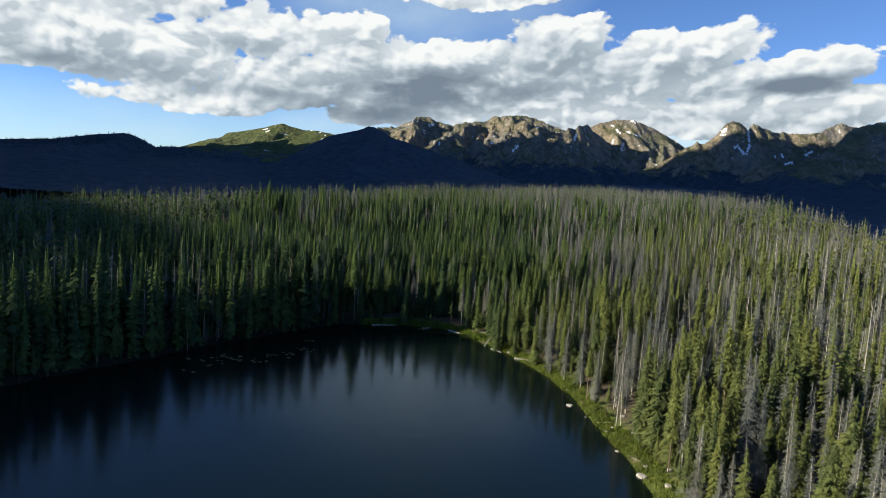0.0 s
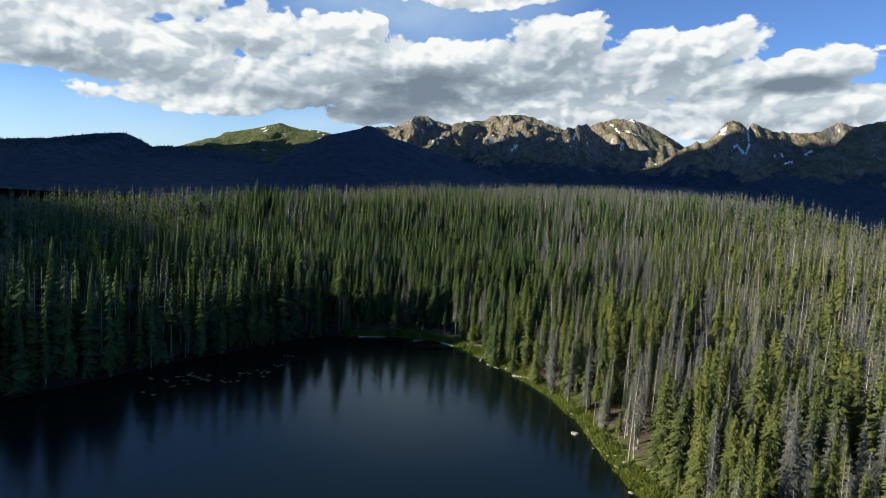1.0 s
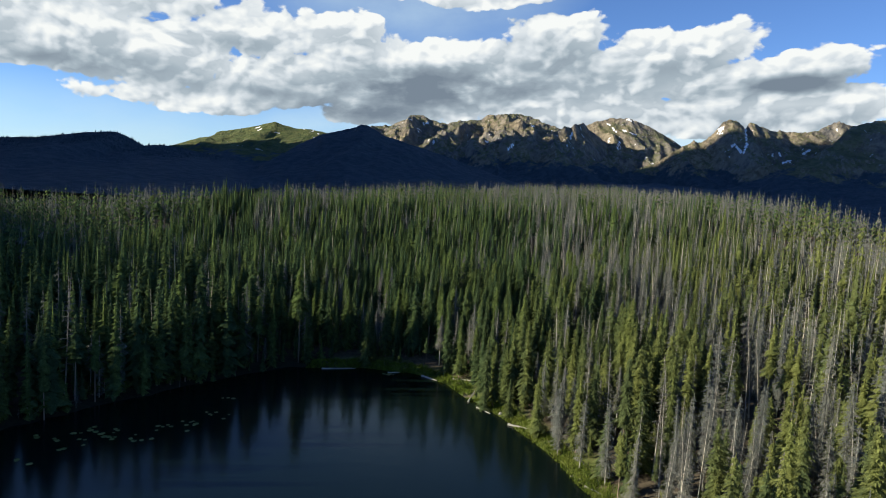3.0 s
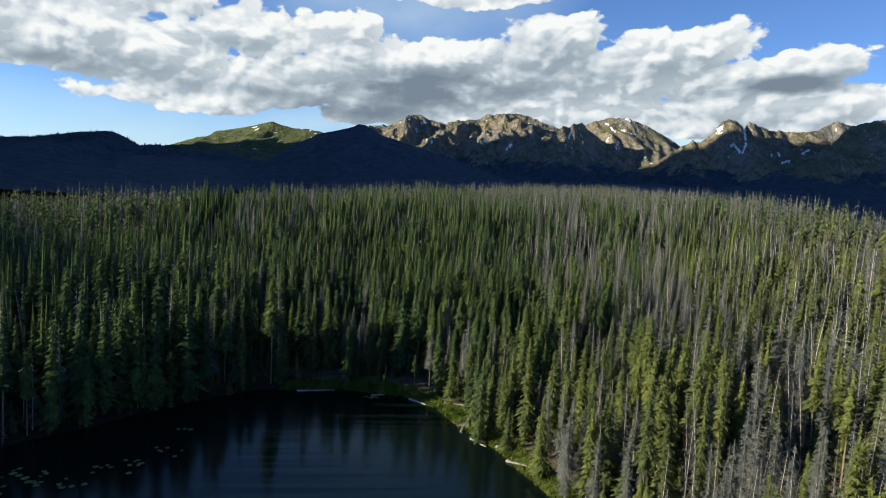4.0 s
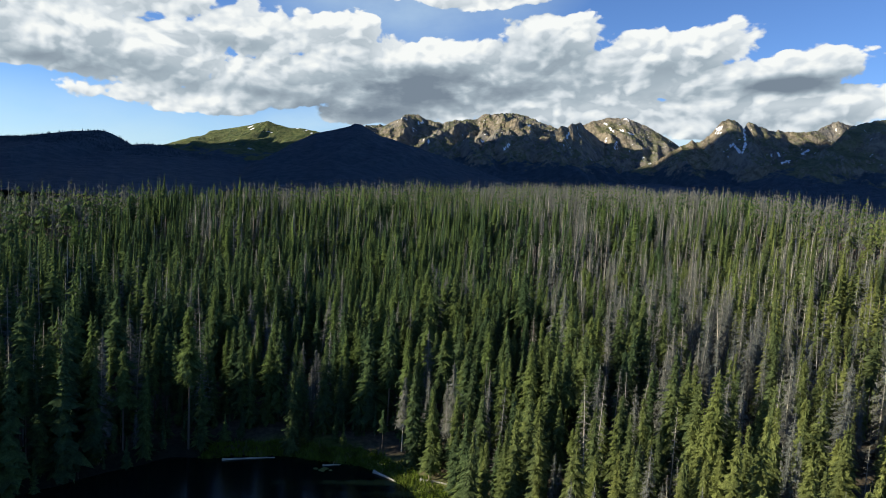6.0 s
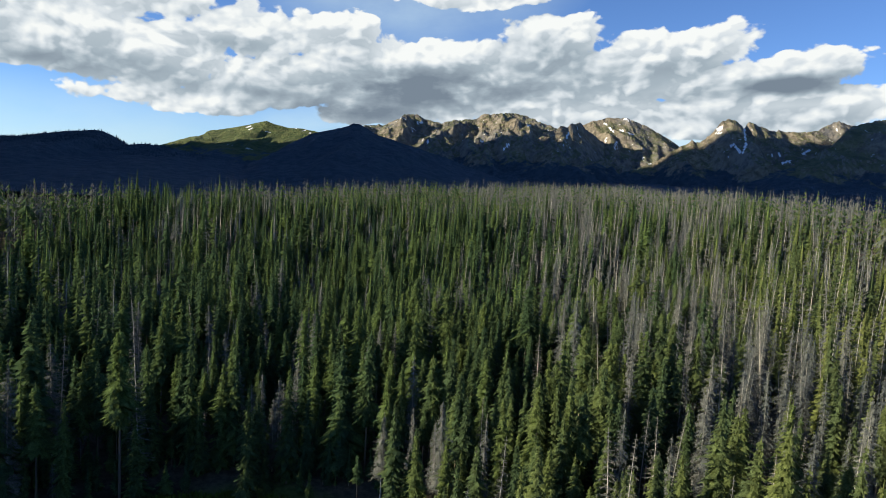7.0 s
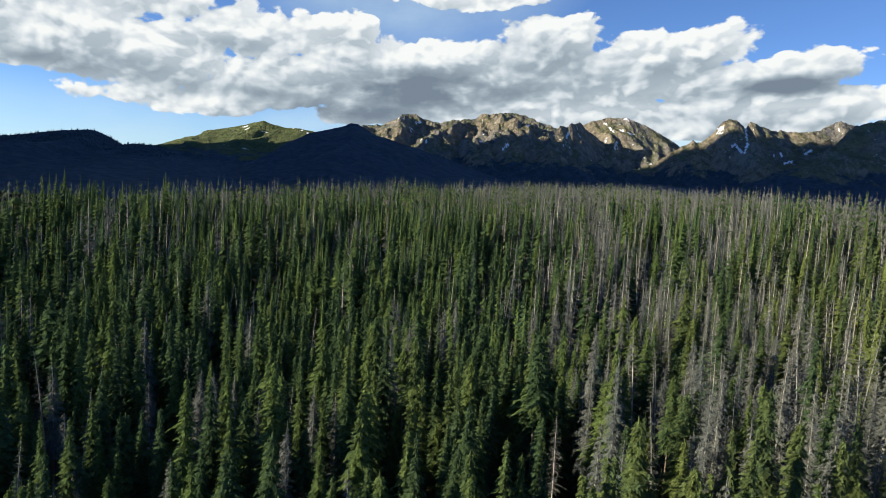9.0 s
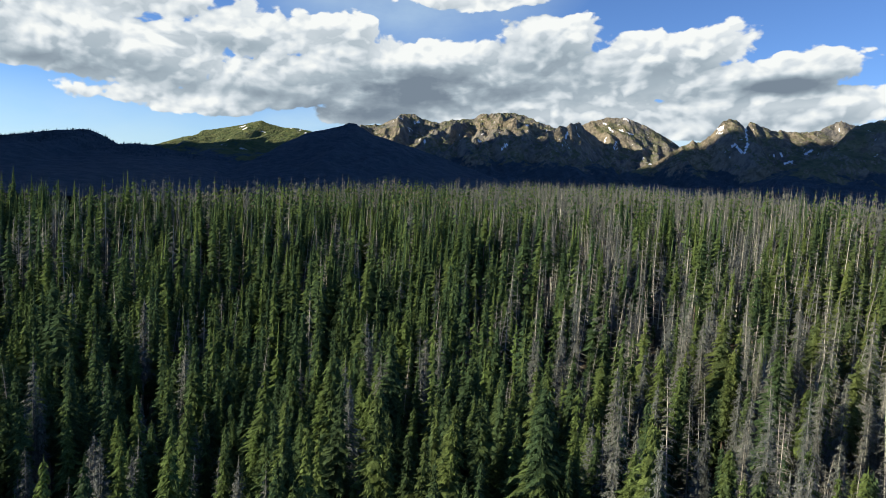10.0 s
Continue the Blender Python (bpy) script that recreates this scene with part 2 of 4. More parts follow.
def ground_nodes(n):
    place = world_place(n)
    sep = n.add("ShaderNodeSeparateXYZ")
    n.link(place, sep.inputs[0])
    patch = n.noise(place, 0.09, 5.0, 0.6)
    grit = n.noise(place, 1.3, 5.0, 0.65)
    litter = n.mix(n.step(grit, 0.35, 0.65), (0.050, 0.042, 0.028), (0.10, 0.083, 0.056))
    meadow = n.mix(n.step(grit, 0.35, 0.65), (0.075, 0.11, 0.022), (0.14, 0.16, 0.04))
    sand = n.mix(grit, (0.20, 0.15, 0.10), (0.30, 0.24, 0.17))
    near_water = n.step(n.math("ADD", sep.outputs[2], n.math("MULTIPLY", n.math("SUBTRACT", patch, 0.5), 2.0)), 1.5, 0.7)
    near_water = n.math("MULTIPLY", near_water, n.step(sep.outputs[0], -24.0, -8.0))
    # shade put into the colour: near-black litter low along the left bank
    bank_shade = n.math("MULTIPLY", n.step(sep.outputs[2], 1.7, 0.7), n.step(sep.outputs[0], -10.0, -26.0))
    litter = n.mix(bank_shade, litter, n.mix(n.step(grit, 0.35, 0.65), (0.010, 0.010, 0.007), (0.022, 0.024, 0.012)))
    color = n.mix(near_water, litter, meadow)
    color = n.mix(n.math("MULTIPLY", near_water, n.step(patch, 0.56, 0.62)), color, sand)
    wet = n.step(sep.outputs[2], 0.05, -0.35)
    color = n.mix(wet, color, (0.020, 0.018, 0.012))
    # far off the woods close over the ground, blue haze mixed into the colour
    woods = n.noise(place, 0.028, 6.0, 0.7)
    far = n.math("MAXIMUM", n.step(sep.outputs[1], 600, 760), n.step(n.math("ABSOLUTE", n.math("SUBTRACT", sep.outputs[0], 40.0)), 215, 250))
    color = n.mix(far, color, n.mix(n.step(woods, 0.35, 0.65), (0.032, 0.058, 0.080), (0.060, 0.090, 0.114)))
    rough = n.math("ADD", n.math("MULTIPLY", grit, 0.10), n.math("MULTIPLY", n.math("MULTIPLY", woods, far), 14.0))
    return surface(n, color, 0.95, rough, 0.8, 1.0)


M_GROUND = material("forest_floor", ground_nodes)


def water_nodes(n):
    place = world_place(n)
    p = n.add("ShaderNodeBsdfPrincipled")
    p.inputs["Base Color"].default_value = (0.003, 0.008, 0.007, 1)
    p.inputs["IOR"].default_value = 1.29
    p.inputs["Specular Tint"].default_value = (0.92, 1.0, 0.80, 1)
    gust = n.noise(place, 0.02, 3.0, 0.5)
    n.link(n.ramp(gust, 0.35, 0.7, 0.10, 0.18), p.inputs["Roughness"])
    ripple = n.noise(n.vmath("MULTIPLY", place, (1.0, 1.6, 1.0)), 1.4, 4.0, 0.55)
    swell = n.noise(place, 0.35, 2.0, 0.5)
    h = n.math("ADD", n.math("MULTIPLY", ripple, 0.05), n.math("MULTIPLY", swell, 0.06))
    b = n.add("ShaderNodeBump")
    b.inputs["Strength"].default_value, b.inputs["Distance"].default_value = 0.22, 1.0
    n.link(h, b.inputs["Height"])
    n.link(b.outputs[0], p.inputs["Normal"])
    return p.outputs[0]


M_WATER = material("lake_water", water_nodes)


def rock_nodes(n):
    place = n.add("ShaderNodeTexCoord").outputs["Object"]
    grit = n.noise(place, 6.0, 5.0, 0.65)
    stain = n.noise(place, 1.4, 3.0, 0.6)
    color = n.mix(n.step(grit, 0.3, 0.7), (0.30, 0.28, 0.25), (0.48, 0.45, 0.41))
    color = n.mix(n.math("MULTIPLY", n.step(stain, 0.5, 0.7), 0.6), color, (0.17, 0.16, 0.12))
    return surface(n, color, 0.85, grit, 0.5, 0.05)


M_ROCK = material("granite_boulder", rock_nodes)


def mountain_nodes(tree_line, turf, snow):
    """Rock with woods below the tree line, tinted blue for haze, turf on gentle ground and late snow in the gullies."""
    def build(n):
        place = world_place(n)
        sep = n.add("ShaderNodeSeparateXYZ")
        n.link(place, sep.inputs[0])
        steep = n.add("ShaderNodeSeparateXYZ")
        n.link(n.add("ShaderNodeNewGeometry").outputs["Normal"], steep.inputs[0])
        broad = n.noise(place, 0.004, 5.0, 0.6)
        fine = n.noise(place, 0.03, 7.0, 0.68)
        ribs = n.noise(n.vmath("MULTIPLY", place, (1.0, 1.0, 0.28)), 0.022, 6.0, 0.7)
        rock = n.mix(n.step(ribs, 0.38, 0.60), (0.105, 0.108, 0.112), (0.26, 0.235, 0.19))
        rock = n.mix(n.step(broad, 0.4, 0.65), rock, n.mix(n.step(fine, 0.35, 0.65), (0.12, 0.105, 0.07), (0.32, 0.27, 0.19)))
        grassy = n.mix(n.step(fine, 0.35, 0.65), (0.055, 0.085, 0.026), (0.125, 0.140, 0.05))
        flatness = n.math("ADD", steep.outputs[2], n.math("MULTIPLY", n.math("SUBTRACT", fine, 0.5), 0.5))
        color = n.mix(n.math("MULTIPLY", n.step(flatness, 0.86 - 0.45 * turf, 1.02 - 0.45 * turf), min(1.0, 0.35 + turf)), rock, grassy)
        line = n.math("ADD", sep.outputs[2], n.math("MULTIPLY", n.math("SUBTRACT", n.noise(place, 0.0075, 6.0, 0.65), 0.5), 330.0))
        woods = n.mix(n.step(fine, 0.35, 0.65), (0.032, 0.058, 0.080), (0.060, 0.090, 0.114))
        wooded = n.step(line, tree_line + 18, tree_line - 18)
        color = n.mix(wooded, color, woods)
        drift = n.noise(n.vmath("MULTIPLY", place, (1.0, 1.0, 0.35)), 0.016, 4.0, 0.55, 1.5)
        lying = n.math("MULTIPLY", n.step(drift, 0.695 - 0.06 * snow, 0.715 - 0.06 * snow), n.step(line, tree_line + 30, tree_line + 90))
        color = n.mix(n.math("MULTIPLY", lying, 1.0 if snow > 0 else 0.0), color, (0.80, 0.82, 0.84))
        h = n.math("ADD", n.math("MULTIPLY", fine, 26.0), n.math("MULTIPLY", ribs, 40.0))
        return surface(n, color, 0.95, h, 0.9, 1.0)
    return build


M_SNOW = material("late_snow", lambda n: surface(n, n.mix(n.step(n.noise(world_place(n), 0.05, 4.0, 0.6), 0.35, 0.65), (0.62, 0.64, 0.66), (0.84, 0.85, 0.86)), 0.7))
M_PEAK = material("bare_granite_peak", mountain_nodes(140, 0.34, 0.55))
M_GREEN = material("alpine_turf_slope", mountain_nodes(92, 0.95, 0.2))
M_HAZY_WOODED = material("hazy_wooded_hillside", mountain_nodes(900, 0.5, 0.0))


# ---------------------------------------------------------------- helpers for meshes
def mesh_of(name, verts, faces, materials, slots=None, smooth=False):
    """A mesh from arrays: verts (n, 3), faces (m, 3) or (m, 4)."""
    me = bpy.data.meshes.new(name)
    verts, faces = np.asarray(verts, np.float32), np.asarray(faces, np.int32)
    k = faces.shape[1]
    me.vertices.add(len(verts))
    me.vertices.foreach_set("co", verts.ravel())
    me.loops.add(faces.size)
    me.loops.foreach_set("vertex_index", faces.ravel())
    me.polygons.add(len(faces))
    me.polygons.foreach_set("loop_start", np.arange(0, faces.size, k, dtype=np.int32))
    for m in materials:
        me.materials.append(m)
    if slots is not None:
        me.polygons.foreach_set("material_index", np.asarray(slots, np.int32))
    me.update(calc_edges=True)
    me.validate()
    me.polygons.foreach_set("use_smooth", np.full(len(me.polygons), smooth))
    return me


def part(name, me, parent, label=""):
    ob = new(name, me)
    ob.parent = parent
    return tagged(ob, label)


def fbm(x, y, scale, octaves=5, seed=0.0, ridged=False):
    """Fractal value noise on arrays, roughly -1 to 1 (ridged: 0 to 1)."""
    total, amp, norm = np.zeros_like(x, dtype=float), 1.0, 0.0
    for o in range(octaves):
        fx, fy = x / scale + 17.3 * o + seed, y / scale - 9.1 * o + 2.7 * seed
        ix, iy = np.floor(fx), np.floor(fy)
        tx, ty = fx - ix, fy - iy
        tx, ty = tx * tx * tx * (tx * (tx * 6 - 15) + 10), ty * ty * ty * (ty * (ty * 6 - 15) + 10)

        def corner(a, b):
            h = np.sin(a * 127.1 + b * 311.7 + o * 74.7) * 43758.5453
            ang = (h - np.floor(h)) * 2 * np.pi
            return np.cos(ang) * (fx - a) + np.sin(ang) * (fy - b)

        lo = corner(ix, iy) * (1 - tx) + corner(ix + 1, iy) * tx
        hi = corner(ix, iy + 1) * (1 - tx) + corner(ix + 1, iy + 1) * tx
        value = (lo * (1 - ty) + hi * ty) * 1.5
        if ridged:
            value = 1 - np.abs(value) * 1.6
        total += value * amp
        norm += amp
        amp, scale = amp * 0.5, scale * 0.5
    return total / norm


def smooth(a, lo, hi):
    s = np.clip((a - lo) / (hi - lo), 0, 1)
    return s * s * (3 - 2 * s)


# ---------------------------------------------------------------- the lake's outline and the lie of the land
SHORE = [(33, 60), (31.5, 95), (29.3, 112), (27.4, 130), (25, 144), (18.5, 161), (12, 173), (3, 187), (-9, 191), (-22, 190),
         (-31, 186), (-40, 176), (-50, 164), (-58, 152), (-68, 138), (-79, 122), (-96, 98), (-112, 50), (-116, -30),
         (-85, -150), (15, -165), (52, -70), (38, 10)]


def shore_line():
    pts = np.array(SHORE, float)
    out = []
    for i in range(len(pts)):
        p0, p1, p2, p3 = (pts[(i + k) % len(pts)] for k in (-1, 0, 1, 2))
        for s in np.linspace(0, 1, 8, endpoint=False):
            out.append(0.5 * (2 * p1 + (p2 - p0) * s + (2 * p0 - 5 * p1 + 4 * p2 - p3) * s * s + (3 * p1 - p0 - 3 * p2 + p3) * s ** 3))
    out = np.array(out)
    wob = fbm(out[:, 0], out[:, 1], 9.0, 3, 4.0)
    step_way = np.roll(out, -1, 0) - np.roll(out, 1, 0)
    step_way /= np.linalg.norm(step_way, axis=1)[:, None]
    return out + np.stack([step_way[:, 1], -step_way[:, 0]], 1) * wob[:, None] * 1.3


LINE = shore_line()


def from_shore(x, y):
    """Metres from the shore line: above 0 on land, below 0 in the lake."""
    shape = np.shape(x)
    x, y = np.ravel(x).astype(float), np.ravel(y).astype(float)
    best, inside = np.full(x.shape, 1e9), np.zeros(x.shape, bool)
    for a, b in zip(LINE, np.roll(LINE, -1, 0)):
        d = b - a
        s = np.clip(((x - a[0]) * d[0] + (y - a[1]) * d[1]) / (d @ d), 0, 1)
        best = np.minimum(best, np.hypot(x - a[0] - s * d[0], y - a[1] - s * d[1]))
        inside ^= ((a[1] > y) != (b[1] > y)) & (x < d[0] * (y - a[1]) / (d[1] if d[1] else 1e-9) + a[0])
    return np.where(inside, -best, best).reshape(shape)


def land(x, y, d=None):
    """Height of the ground."""
    x, y = np.asarray(x, float), np.asarray(y, float)
    d = from_shore(x, y) if d is None else d
    up = np.maximum(d, 0)
    z = 0.9 * smooth(d, -0.4, 2.5) + 17.6 * (1 - np.exp(-np.maximum(up - 3, 0) / 90)) + 0.02 * np.minimum(up, 600)
    z += 6.0 * np.exp(-((x - 130) / 75) ** 2 - ((y - 385) / 90) ** 2)
    left = -0.842 * (x + 115) + 0.541 * (y - 272)
    z -= 0.13 * np.maximum(left - 18, 0) ** 1.08
    right = x - 174 + 0.02 * (y - 400)
    z -= 0.50 * np.maximum(right, 0) * smooth(y, 150, 300)
    z -= 0.10 * np.maximum(y - 720, 0)
    z += fbm(x, y, 70, 3, 1.0) * 1.6 * smooth(up, 5, 40)
    # a hollow between the lake's bank and the hill
    z -= 7.0 * np.exp(-((y - 268) / 40) ** 2) * (1 - 0.5 * smooth(x, 10, 70)) * smooth(up, 10, 40)
    floor_z = -75 + 20 * fbm(x, y, 400, 3, 6.0)
    z = np.where(d > 0, np.maximum(z, floor_z), z)
    # the valley and the long apron below the mountains
    apron = smooth(y, 1300, 4600) * 180 + smooth(np.abs(x), 1200, 3200) * 20 * smooth(y, 1200, 2600)
    z = z + apron + fbm(x, y, 500, 4, 3.0) * 30 * smooth(y, 900, 1500)
    return np.where(d < 0, -0.25 - 2.5 * smooth(-d, 0, 12), z)


def graded(*stops):
    """Coordinates from stop to stop: (value, spacing up to the next stop)."""
    out = []
    for (a, s), (b, _) in zip(stops, stops[1:]):
        out.append(np.arange(a, b - 1e-6, s))
    return np.concatenate(out + [np.array([stops[-1][0]])])


def grid_faces(nx, ny):
    i = np.arange(nx * ny).reshape(ny, nx)
    return np.stack([i[:-1, :-1].ravel(), i[:-1, 1:].ravel(), i[1:, 1:].ravel(), i[1:, :-1].ravel()], 1)


def make_ground():
    gx = graded((-4900, 150), (-1600, 60), (-400, 14), (-130, 6), (-70, 3), (60, 6), (260, 14), (500, 60), (1700, 150), (4900, 1))
    gy = graded((-2600, 200), (-400, 25), (-180, 12), (50, 4), (90, 2), (205, 6), (420, 12), (800, 50), (2000, 100), (4900, 1))
    x, y = np.meshgrid(gx, gy)
    z = land(x, y)
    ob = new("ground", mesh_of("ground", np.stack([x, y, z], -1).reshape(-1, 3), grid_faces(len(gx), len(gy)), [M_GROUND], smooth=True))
    tagged(ob, "forest floor of brown needle litter with a grassy shore", "ground", kind="structure")


make_ground()


def make_lake():
    gx, gy = np.linspace(-150, 90, 25), np.linspace(-200, 215, 42)
    x, y = np.meshgrid(gx, gy)
    ob = new("water", mesh_of("water", np.stack([x, y, 0 * x], -1).reshape(-1, 3), grid_faces(25, 42), [M_WATER], smooth=True))
    tagged(ob, "still dark blue mountain lake mirroring trees and sky", "lake", kind="structure")


make_lake()


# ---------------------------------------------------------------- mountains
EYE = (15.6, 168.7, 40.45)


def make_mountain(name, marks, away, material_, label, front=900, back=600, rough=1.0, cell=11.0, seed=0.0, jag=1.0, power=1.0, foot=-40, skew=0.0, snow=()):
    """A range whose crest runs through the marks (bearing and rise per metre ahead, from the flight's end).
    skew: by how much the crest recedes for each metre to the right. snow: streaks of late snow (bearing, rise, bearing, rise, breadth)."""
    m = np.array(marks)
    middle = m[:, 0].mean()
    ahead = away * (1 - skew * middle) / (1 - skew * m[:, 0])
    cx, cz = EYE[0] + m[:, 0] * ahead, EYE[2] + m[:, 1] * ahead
    gx = np.arange(cx.min(), cx.max() + cell, cell)
    gt = np.concatenate([np.arange(-front, -250, cell * 1.4), np.arange(-250, 60, cell * 0.8), np.arange(60, back, cell * 4)])
    x, t = np.meshgrid(gx, gt)
    y = EYE[1] + away + skew * (x - EYE[0] - middle * away) + t
    crest = np.interp(x, cx, cz)
    t = t - fbm(x, y * 0 + seed * 31, 420, 3, seed) * 110 * rough
    slope = np.where(t < 0, 1 - np.clip(-t / front, 0, 1) ** (0.86 * power), 1 - np.clip(t / back, 0, 1))
    z = foot + (crest - foot) * np.clip(slope, 0, 1)
    ridges = fbm(x + 0.35 * y, y * 0.55, 260, 6, seed + 2, ridged=True) - 0.55
    spurs = fbm(x + 60 * np.sin(y / 180), y * 0.30, 330, 3, seed + 5, ridged=True) - 0.5
    away_from_crest = smooth(np.abs(t), 0, 220)
    bite = np.clip((z - foot) / 160, 0, 1)
    z += bite * rough * (ridges * (14 * jag + 50 * away_from_crest) + spurs * 120 * away_from_crest)
    crag = fbm(x + 0.2 * y, y * 0.45, 95, 4, seed + 9, ridged=True) - 0.5
    z += bite * rough * jag * (crag * 24 + fbm(x, y, 38, 3, seed + 4) * 6)
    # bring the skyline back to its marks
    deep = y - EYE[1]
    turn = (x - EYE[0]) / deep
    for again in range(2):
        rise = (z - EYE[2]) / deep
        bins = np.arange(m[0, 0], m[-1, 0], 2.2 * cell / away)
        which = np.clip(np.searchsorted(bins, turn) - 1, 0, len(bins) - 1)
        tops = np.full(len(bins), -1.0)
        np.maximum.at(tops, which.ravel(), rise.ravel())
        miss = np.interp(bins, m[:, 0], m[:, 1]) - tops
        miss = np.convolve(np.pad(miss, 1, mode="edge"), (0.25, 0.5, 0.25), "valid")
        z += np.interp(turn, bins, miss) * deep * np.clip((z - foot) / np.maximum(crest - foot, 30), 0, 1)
    faces = grid_faces(len(gx), len(gt))
    slots = None
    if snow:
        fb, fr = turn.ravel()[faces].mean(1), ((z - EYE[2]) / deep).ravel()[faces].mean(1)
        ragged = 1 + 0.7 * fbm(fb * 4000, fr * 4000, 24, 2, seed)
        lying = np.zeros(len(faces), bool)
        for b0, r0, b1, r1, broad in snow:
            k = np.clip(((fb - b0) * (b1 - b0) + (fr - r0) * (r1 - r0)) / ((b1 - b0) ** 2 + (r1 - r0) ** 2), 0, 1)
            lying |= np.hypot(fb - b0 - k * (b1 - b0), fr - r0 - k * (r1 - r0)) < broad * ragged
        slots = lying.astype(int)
    ob = new(name, mesh_of(name, np.stack([x, y, z], -1).reshape(-1, 3), faces, [material_, M_SNOW], slots, smooth=False))
    tagged(ob, label, "mountain", kind="structure")
    return ob


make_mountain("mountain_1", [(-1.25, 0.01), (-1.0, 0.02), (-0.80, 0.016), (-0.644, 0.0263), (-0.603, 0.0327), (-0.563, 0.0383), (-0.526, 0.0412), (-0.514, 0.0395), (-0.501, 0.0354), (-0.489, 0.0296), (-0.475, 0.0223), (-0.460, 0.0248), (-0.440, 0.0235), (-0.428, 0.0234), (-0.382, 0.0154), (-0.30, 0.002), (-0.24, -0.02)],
              2500, M_HAZY_WOODED, "long low hill under dark conifer woods in shade", 1100, 700, 0.35, 12, 1.0, 0.3)
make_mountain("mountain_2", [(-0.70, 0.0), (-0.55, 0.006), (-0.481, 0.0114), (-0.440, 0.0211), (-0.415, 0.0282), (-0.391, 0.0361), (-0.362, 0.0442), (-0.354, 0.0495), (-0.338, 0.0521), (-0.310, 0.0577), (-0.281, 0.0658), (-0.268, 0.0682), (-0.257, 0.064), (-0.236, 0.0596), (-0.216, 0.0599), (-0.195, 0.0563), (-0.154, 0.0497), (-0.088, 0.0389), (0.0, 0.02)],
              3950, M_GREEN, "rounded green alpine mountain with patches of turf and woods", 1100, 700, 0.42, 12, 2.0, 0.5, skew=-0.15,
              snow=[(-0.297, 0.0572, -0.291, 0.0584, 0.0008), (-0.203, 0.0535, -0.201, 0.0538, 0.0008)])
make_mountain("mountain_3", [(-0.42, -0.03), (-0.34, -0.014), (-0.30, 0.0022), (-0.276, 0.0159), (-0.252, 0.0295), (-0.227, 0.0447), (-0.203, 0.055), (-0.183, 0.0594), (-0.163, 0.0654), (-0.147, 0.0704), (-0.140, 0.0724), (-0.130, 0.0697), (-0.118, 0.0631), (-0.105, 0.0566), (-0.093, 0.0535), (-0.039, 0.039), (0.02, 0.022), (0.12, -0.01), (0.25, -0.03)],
              2950, M_HAZY_WOODED, "dark wooded foothill in front of the peaks", 1000, 600, 0.45, 11, 3.0, 0.4)
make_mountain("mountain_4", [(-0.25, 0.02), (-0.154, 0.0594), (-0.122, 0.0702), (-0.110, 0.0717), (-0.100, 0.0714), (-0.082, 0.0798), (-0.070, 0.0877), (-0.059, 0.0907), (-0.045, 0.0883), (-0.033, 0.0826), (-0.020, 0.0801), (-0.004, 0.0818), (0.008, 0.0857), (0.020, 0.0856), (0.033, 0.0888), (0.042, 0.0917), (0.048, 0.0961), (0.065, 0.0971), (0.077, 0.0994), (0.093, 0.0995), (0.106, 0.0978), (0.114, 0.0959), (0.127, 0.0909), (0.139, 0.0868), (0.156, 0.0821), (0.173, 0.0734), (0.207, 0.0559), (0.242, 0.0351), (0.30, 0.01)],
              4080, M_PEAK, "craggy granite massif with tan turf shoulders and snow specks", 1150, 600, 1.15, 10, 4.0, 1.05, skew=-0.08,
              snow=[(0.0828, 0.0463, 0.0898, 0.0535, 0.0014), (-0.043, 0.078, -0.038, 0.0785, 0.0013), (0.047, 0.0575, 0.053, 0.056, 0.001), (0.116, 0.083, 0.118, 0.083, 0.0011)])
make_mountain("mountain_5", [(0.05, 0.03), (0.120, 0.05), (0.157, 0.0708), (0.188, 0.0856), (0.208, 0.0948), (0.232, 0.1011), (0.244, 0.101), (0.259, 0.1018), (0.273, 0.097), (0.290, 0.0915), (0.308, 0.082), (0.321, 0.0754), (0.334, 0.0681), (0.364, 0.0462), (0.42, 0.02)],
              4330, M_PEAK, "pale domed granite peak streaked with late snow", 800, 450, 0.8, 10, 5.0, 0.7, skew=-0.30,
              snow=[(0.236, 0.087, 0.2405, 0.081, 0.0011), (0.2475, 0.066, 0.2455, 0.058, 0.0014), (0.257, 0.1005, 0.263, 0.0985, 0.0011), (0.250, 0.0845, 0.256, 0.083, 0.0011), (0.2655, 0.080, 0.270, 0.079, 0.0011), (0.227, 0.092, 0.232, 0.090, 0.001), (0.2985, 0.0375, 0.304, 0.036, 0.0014)])
